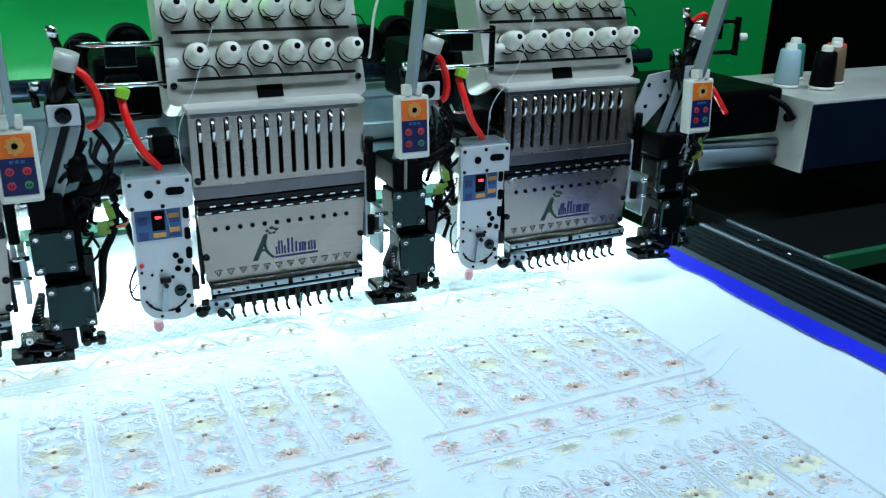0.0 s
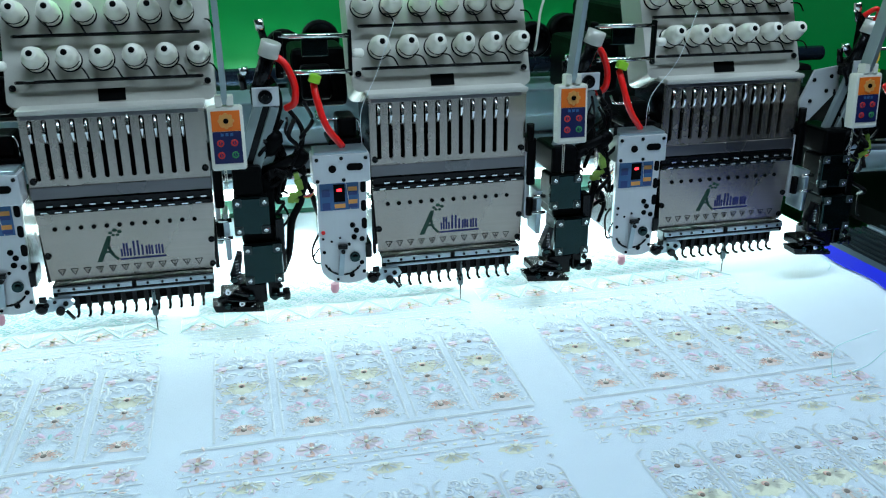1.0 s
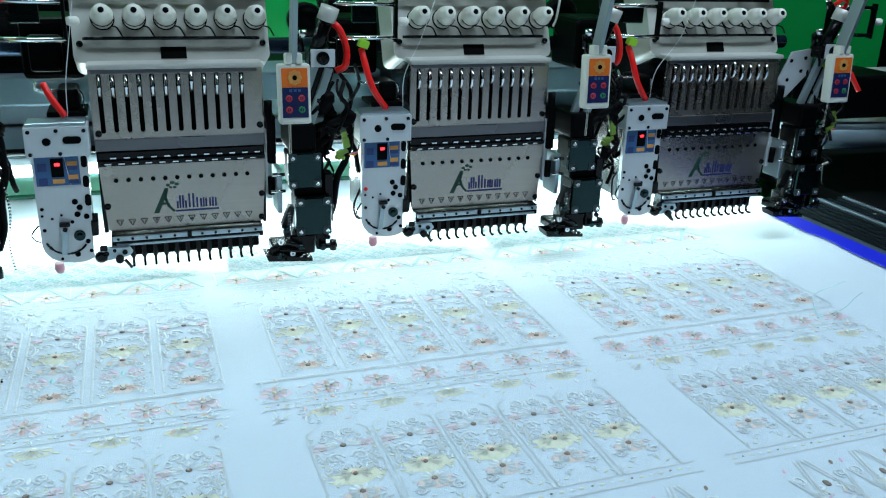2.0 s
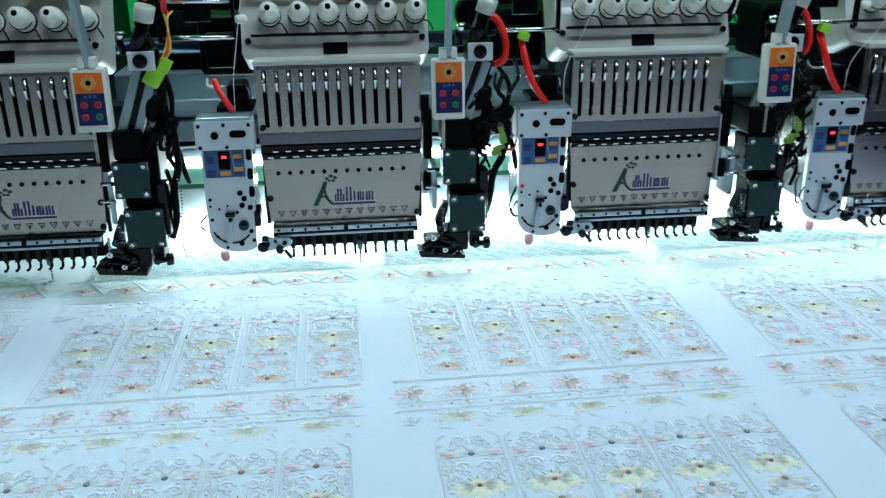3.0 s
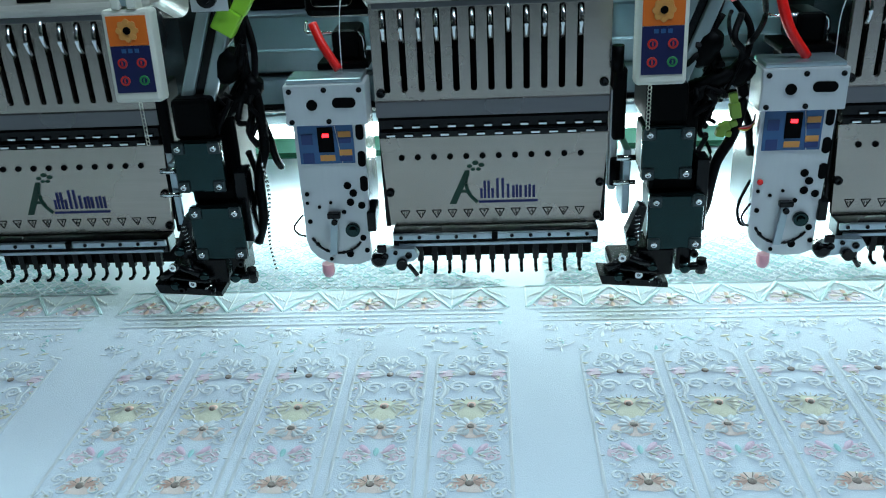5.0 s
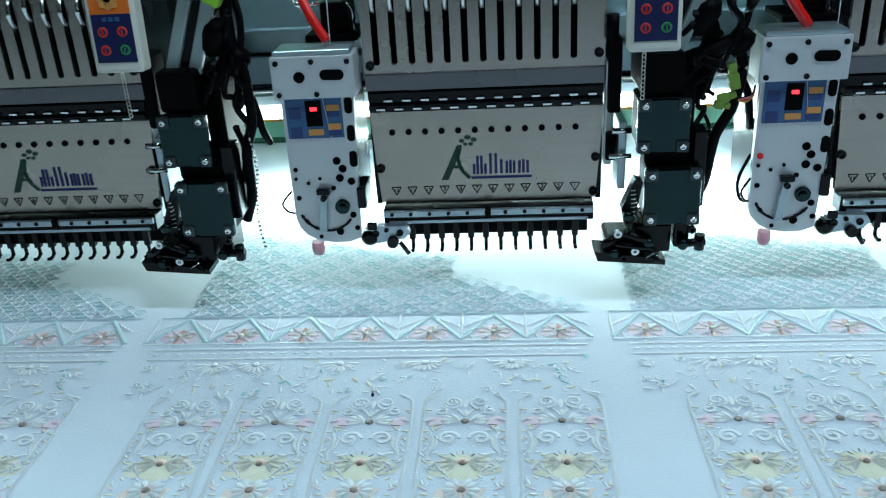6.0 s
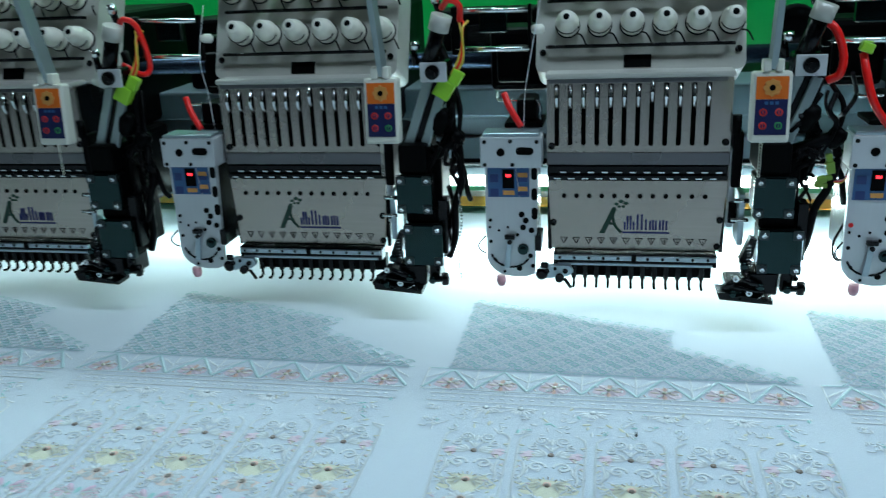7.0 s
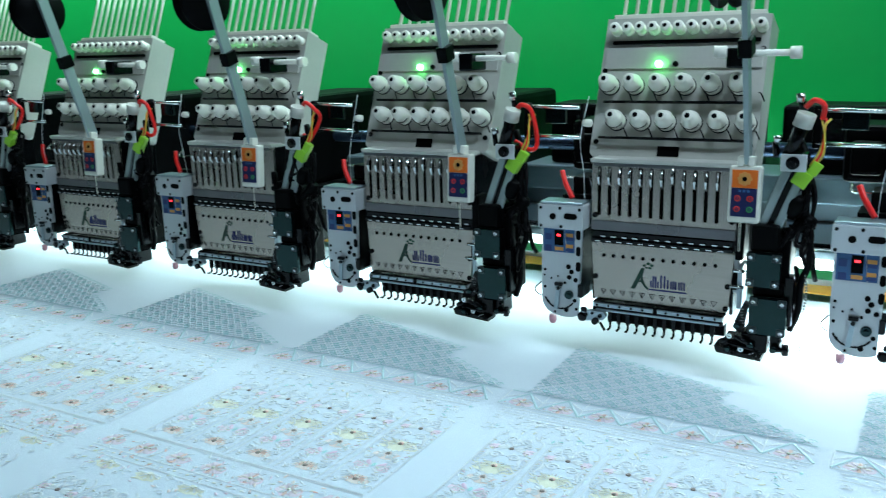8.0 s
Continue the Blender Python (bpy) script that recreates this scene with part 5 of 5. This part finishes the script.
def dot_border_mesh(brown=True):
    """The double line with dots between, one field wide."""
    bm = bmnew()
    for y in (-0.0058, 0.0058):
        tube(bm, [(-0.235 + 0.0275 * k, y, -0.0001) for k in range(11)], 0.0009, 6, W, 0.1)
    for k in range(36):
        x = -0.231 + 0.0075 * k
        if brown and k % 4 == 1:
            petal(bm, x - 0.001, 0, 0.4, 0.0028, 0.0020, BR, 0.0014)
        else:
            petal(bm, x - 0.002, 0, 0, 0.0045, 0.0034, W if k % 2 or not brown else YE, 0.0009)
    return mesh_of("dotted_border", bm, *THREADS)


def half_flower_mesh(plain=False):
    bm = bmnew()
    if not plain:
        fill_patch(bm, 0, -0.005, 0.014, 0.007, TY)
    for k in range(9):
        a = -math.pi * (0.02 + 0.12 * k)
        petal(bm, 0.003 * math.cos(a), 0.003 * math.sin(a), a, 0.0125 - 0.004 * abs(math.sin(a)), 0.0032, YE if k % 2 and not plain else W)
    button(bm, 0, -0.001, 0.0024, W if plain else YE)
    return mesh_of("half_flower", bm, *THREADS)


def lattice_mesh():
    """The part-sewn diagonal netting with ring stitches, inside one field."""
    bm = bmnew()

    def lattice_top(x):
        return 0.114 - (x + 0.047) * 0.315 if x < -0.047 else 0.084 - (x + 0.045) * 0.59

    def inside(x, y):
        return -0.228 < x < 0.046 and 0.030 < y < lattice_top(x)

    step = 0.0112
    for fam in (1, -1):
        for i in range(-40, 60):
            run = []
            for k in range(0, 90):
                y = 0.026 + 0.0021 * k
                x = -0.34 + i * step + fam * (y - 0.03) + (0.0 if fam > 0 else 0.30)
                if inside(x, y):
                    run.append((x, y, 0.0002 + 0.0003 * (k % 2)))
                else:
                    if len(run) > 2:
                        tube(bm, run, 0.00065, 4, TE if fam > 0 else W, 0.6)
                    run = []
            if len(run) > 2:
                tube(bm, run, 0.00065, 4, TE if fam > 0 else W, 0.6)
    for i in range(-4, 60):
        for j in range(-2, 22):
            # the middle of each diamond between the two families of lines
            x, y = -0.34 + step * (i + 0.5 * (j % 2)) + 0.0, 0.03 + step * 0.5 * j + 0.0036
            if inside(x - 0.003, y) and inside(x + 0.003, y + 0.003):
                tube(bm, [(x + 0.0027 * math.cos(0.785 * q), y + 0.0030 * math.sin(0.785 * q), 0.0005) for q in range(9)], 0.00055, 4, W if (i + j) % 3 else MI, 0.6)
    for k in range(25):
        x = -0.222 + 0.0108 * k
        spiral(bm, x, lattice_top(x) + 0.002, 0.0042, 1.2, 0, 1, TE, 0.0008)
    return mesh_of("lattice_stitching", bm, *THREADS)


def triangle_mesh():
    """The broad hem pattern of leaning bands and leaves near the front edge."""
    bm = bmnew()
    for s in (-1, 1):
        for d in (0, 0.0035):
            cord(bm, [(0.0225 * s, -0.075), (0.001 * s + d * s, 0.0)], W, 0.0012, 2, 0.12)
        spiral(bm, 0.012 * s, -0.055, 0.0065, 1.4, 1.57, s)
        spiral(bm, 0.018 * s, -0.020, 0.0050, 1.3, -1.57, -s)
        for k in range(5):
            petal(bm, 0.004 * s, -0.03 - 0.008 * k, (0.5 if s > 0 else math.pi - 0.5), 0.009, 0.0032, (W, YE, W, RO, W)[k])
        petal(bm, 0.020 * s, -0.010, 1.1, 0.0065, 0.0036, BR if s > 0 else RO)
    button(bm, 0, -0.028, 0.0026, BR)
    button(bm, 0, -0.066, 0.0024, BR)
    return mesh_of("hem_panel", bm, *THREADS)


FLECK_TOP, FLECK_MID = fleck_mesh(3, -0.066, -0.028, 170, (W, W, W, MI, TY, W)), fleck_mesh(4, -0.285, -0.216, 230, (W, W, TP, W, TR, W, PE, TY))
DOTS_WHITE, HALF_WHITE = dot_border_mesh(False), half_flower_mesh(True)
COLUMN, SHORT, STAR, ZIG, DOTS, HALF, LATTICE, HEM = column_mesh(), column_mesh(True), star_flower_mesh(), zigzag_mesh(), dot_border_mesh(), half_flower_mesh(), lattice_mesh(), triangle_mesh()


def line_mesh():
    bm = bmnew()
    for y in (0.0, 0.0022):
        tube(bm, [(-0.235 + 0.0275 * k, y, -0.0001) for k in range(11)], 0.0009, 6, W, 0.1)
    return mesh_of("hem_line", bm, *THREADS)


LINE = line_mesh()


def sew(name, me, x, y, rz=0.0, s=1.0):
    return piece(name, me, fabric, pose(x, y, wave(x, y) + 0.0003, 0, 0, rz) @ Matrix.Scale(s, 4))


for k in range(2, -8, -1):
    o = PITCH * k
    for c in range(5):
        sew("embroidered_panel", COLUMN, o + 0.019 - 0.052 * c, -0.090)
        sew("embroidered_panel", SHORT, o + 0.007 - 0.049 * c, -0.318)
        sew("hem_panel", HEM, o + 0.007 - 0.049 * c, -0.428)
        sew("hem_panel", HEM, o + 0.007 - 0.049 * c, -0.520, 180)
        sew("half_flower", HALF_WHITE, o + 0.019 - 0.052 * c - 0.026 * (c < 4), -0.0300)
        sew("half_flower", HALF, o + 0.007 - 0.049 * c, -0.2640)
    for c in range(7):
        sew("star_flower", STAR, o - 0.223 + 0.041 * c, 0.004)
        sew("star_flower", STAR, o - 0.223 + 0.041 * c, -0.233)
        sew("border_cell", ZIG, o - 0.223 + 0.041 * c, 0.008)
    for y in (-0.018, -0.252, -0.412, -0.600):
        sew("dotted_border", DOTS_WHITE if y > -0.1 else DOTS, o, y)
    sew("lattice_stitching", LATTICE, o, 0.0)
    sew("hem_line", LINE, o, -0.2145)
    sew("scattered_stitching", FLECK_TOP, o, 0.0)
    sew("scattered_stitching", FLECK_MID, o, 0.0)

# loose threads
for pts in ([(0.60, -0.235), (0.635, -0.19), (0.67, -0.175), (0.70, -0.165)], [(0.60, -0.235), (0.64, -0.225), (0.675, -0.205), (0.695, -0.195)], [(0.755, -0.02), (0.768, -0.005), (0.772, 0.012)]):
    bm = bmnew()
    tube(bm, [(p.x, p.y, 0.0016) for p in smooth_line([(a, b, 0) for a, b in pts], 8)], 0.0003, 5)
    part("loose_thread", bm, M_MINT, fabric)

# strip of the bed over the fabric's far edge
bm = bmnew()
box(bm, -3.5, 0.80, 0.3525, 0.448, CLOTH + 0.0024, CLOTH + 0.0036, 0.0004)
part("rear_strip", bm, material("pale_teal_band", (0.42, 0.76, 0.71), 0.6, 0.0, 60), table, "pale teal strip along the far edge")
bm = bmnew()
box(bm, -3.5, 0.80, 0.338, 0.352, CLOTH + 0.0022, CLOTH + 0.0046, 0.0006)
part("green_cord", bm, M_GREENLINE, table, "dark green cord along the strip")

# frame that carries the fabric
carrier = group_thing("fabric_frame", fabric_m, "sliding aluminium fabric frame with blue taped side strip", "frame")
bm = bmnew()
ys = [FY0 + 0.01 + (0.05 - FY0) * k / 60 for k in range(61)]
jit = random.Random(8)
jl = jr = 0.0
left, right = [], []
for y in ys:
    if jit.random() < 0.22:
        jl = jit.uniform(-0.003, 0.003)
    if jit.random() < 0.25:
        jr = jit.uniform(-0.007, 0.004)
    left.append((0.778 + jl, y, 0.0035))
    right.append((0.8035 + jr * 0.7, y, 0.0045))
lv, rv = [bm.verts.new(p) for p in left], [bm.verts.new(p) for p in right]
for k in range(60):
    bm.faces.new((lv[k], rv[k], rv[k + 1], lv[k + 1]))
tape = part("blue_tape", bm, M_BLUE, carrier, "deep blue tape along the fabric's edge")
tape.modifiers.new("thickness", "SOLIDIFY").thickness = 0.0015
bm = bmnew()
box(bm, 0.8055, 0.826, FY0, 0.10, -0.010, 0.0005, 0.001)
part("side_rail", bm, M_RAIL, carrier)
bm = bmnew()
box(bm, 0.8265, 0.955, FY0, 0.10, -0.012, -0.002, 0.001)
profile = part("ribbed_profile", bm, M_ALUD, carrier, "ribbed aluminium profile with shade in its near-black colour")
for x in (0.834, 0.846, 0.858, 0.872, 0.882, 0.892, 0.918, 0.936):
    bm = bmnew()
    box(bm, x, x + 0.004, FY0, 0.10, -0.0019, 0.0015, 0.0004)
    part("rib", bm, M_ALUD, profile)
for x, w in ((0.900, 0.006), (0.945, 0.0035)):
    bm = bmnew()
    box(bm, x, x + w, FY0, 0.10, -0.0019, 0.0030, 0.0006)
    part("bright_rib", bm, M_RAIL, profile)
for y in (0.02, -0.03, -0.25, -0.6, -0.85):
    piece("screw", SCREW_S, profile, pose(0.925, y, 0.0012, -90))
bm = bmnew()
box(bm, FX0, 0.80, 0.484, 0.528, 0.0052, 0.0064, 0.0004)
part("orange_tape", bm, M_ORANGE, carrier, "orange tape along the far edge")
bm = bmnew()
box(bm, FX0, 0.80, 0.530, 0.600, 0.0050, 0.0140, 0.001)
part("rear_rail", bm, M_ALU, carrier)

# dark side table with a green edge beyond the frame
side = group_thing("side_table", pose(0, 0, 0), "dark side table with a green front edge", "table")
bm = bmnew()
box(bm, 1.0, 2.2, -0.02, 0.70, 0.800, 0.826, 0.003)
part("tabletop", bm, M_DARKWALL, side)
bm = bmnew()
box(bm, 1.0, 2.2, -0.032, -0.021, 0.806, 0.829, 0.002)
part("edge_strip", bm, material("green_edge_paint", (0.01, 0.10, 0.04), 0.4), side)
for x, y in ((1.05, 0.05), (2.15, 0.05), (1.05, 0.62), (2.15, 0.62)):
    bm = bmnew()
    box(bm, x - 0.025, x + 0.025, y - 0.025, y + 0.025, 0, 0.80, 0.003)
    part("leg", bm, M_DARKWALL, side)

# small dark fly walking on the fabric
fly = group_thing("fly", pose(-0.1, -0.1, CLOTH), "tiny dark fly sitting on the white fabric", "insect")
bm = bmnew()
lathe(bm, [(0.0003, 0), (0.0008, 0.0009), (0.0009, 0.002), (0.0003, 0.0032)], pose(0, -0.0015, 0.0010, -90), 8)
part("body", bm, M_BLACK, fly)
for s in (-1, 1):
    bm = bmnew()
    prism(bm, [(0.0, 0.0), (0.0010 * s, 0.0020), (0.0004 * s, 0.0028)], 0.0, 0.0001)
    part("wing", bm, M_BLACK, fly, m=pose(0, 0, 0.0017, -80))

# shop ceiling tubes
DIFFUSER = material("lit_diffuser", (0.70, 0.92, 1.0), 0.5, emit=2.0)
for cx, cy, cz in ((1.00, -0.60, 2.8), (-1.35, 0.40, 1.82)):
    fx = group_thing("ceiling_lamp", pose(cx, cy, cz), "lit white tube fixture hung over the machine", "lamp", "ceiling lamps")
    bm = bmnew()
    box(bm, -1.17, 1.17, -0.09, 0.09, -0.06, 0.0, 0.004)
    part("housing", bm, M_PANEL, fx)
    if cz < 2.7:
        for hx in (-1.0, 1.0):
            bm = bmnew()
            rod(bm, (hx, 0, 0), (hx, 0, 2.8 - cz), 0.004, 8)
            part("hanger", bm, M_STEELD, fx)
    bm = bmnew()
    box(bm, -1.15, 1.15, -0.07, 0.07, -0.075, -0.061, 0.003)
    part("diffuser", bm, DIFFUSER, fx)

# ---- what moves ----
# shift of the fabric and its frame: seconds, x, y
SHIFT = [(0.0, 0.010, 0.003), (0.5, 0.009, 0.002), (1.0, 0.008, 0.003), (1.2, 0.007, 0.003), (2.3, -0.005, -0.002), (4.7, -0.005, -0.002), (5.1, -0.004, -0.003), (5.4, 0.016, -0.024),
         (5.8, 0.042, -0.056), (6.0, 0.051, -0.073), (6.5, 0.081, -0.112), (7.0, 0.111, -0.151), (7.5, 0.141, -0.165), (8.0, 0.168, -0.172)]
FLY = [(0.0, -0.165, -0.182), (2.5, -0.117, -0.142), (3.0, -0.112, -0.117), (3.5, -0.108, -0.108), (4.0, -0.102, -0.102), (4.5, -0.100, -0.096), (5.1, -0.098, -0.089), (5.8, -0.046, -0.128),
       (6.0, -0.035, -0.140), (6.5, -0.004, -0.176), (7.0, 0.030, -0.212), (7.5, 0.062, -0.218), (8.0, 0.088, -0.224)]


def motions():
    for ob in (fabric, carrier):
        walk(ob, [(t, pose(x, y, CLOTH)) for t, x, y in SHIFT])
    walk(fly, [(t, pose(x, y, CLOTH + 0.001)) for t, x, y in FLY])
    # the working needle stitches until three seconds, then rests up
    rows = []
    up_tenths = (2, 4, 7, 9, 13, 15, 18, 20, 23, 29)
    for i in range(81):
        dip = 0.018 if i in up_tenths or i > 32 else -0.023
        if i in (0, 14, 16, 24, 30):
            dip = -0.012
        rows.append((i / 10, NEEDLE_REST @ pose(0, 0, dip)))
    for h in HEADS:
        for ob in h.children:
            if ob.name.startswith("needle_bar"):
                walk(ob, rows)


motions()
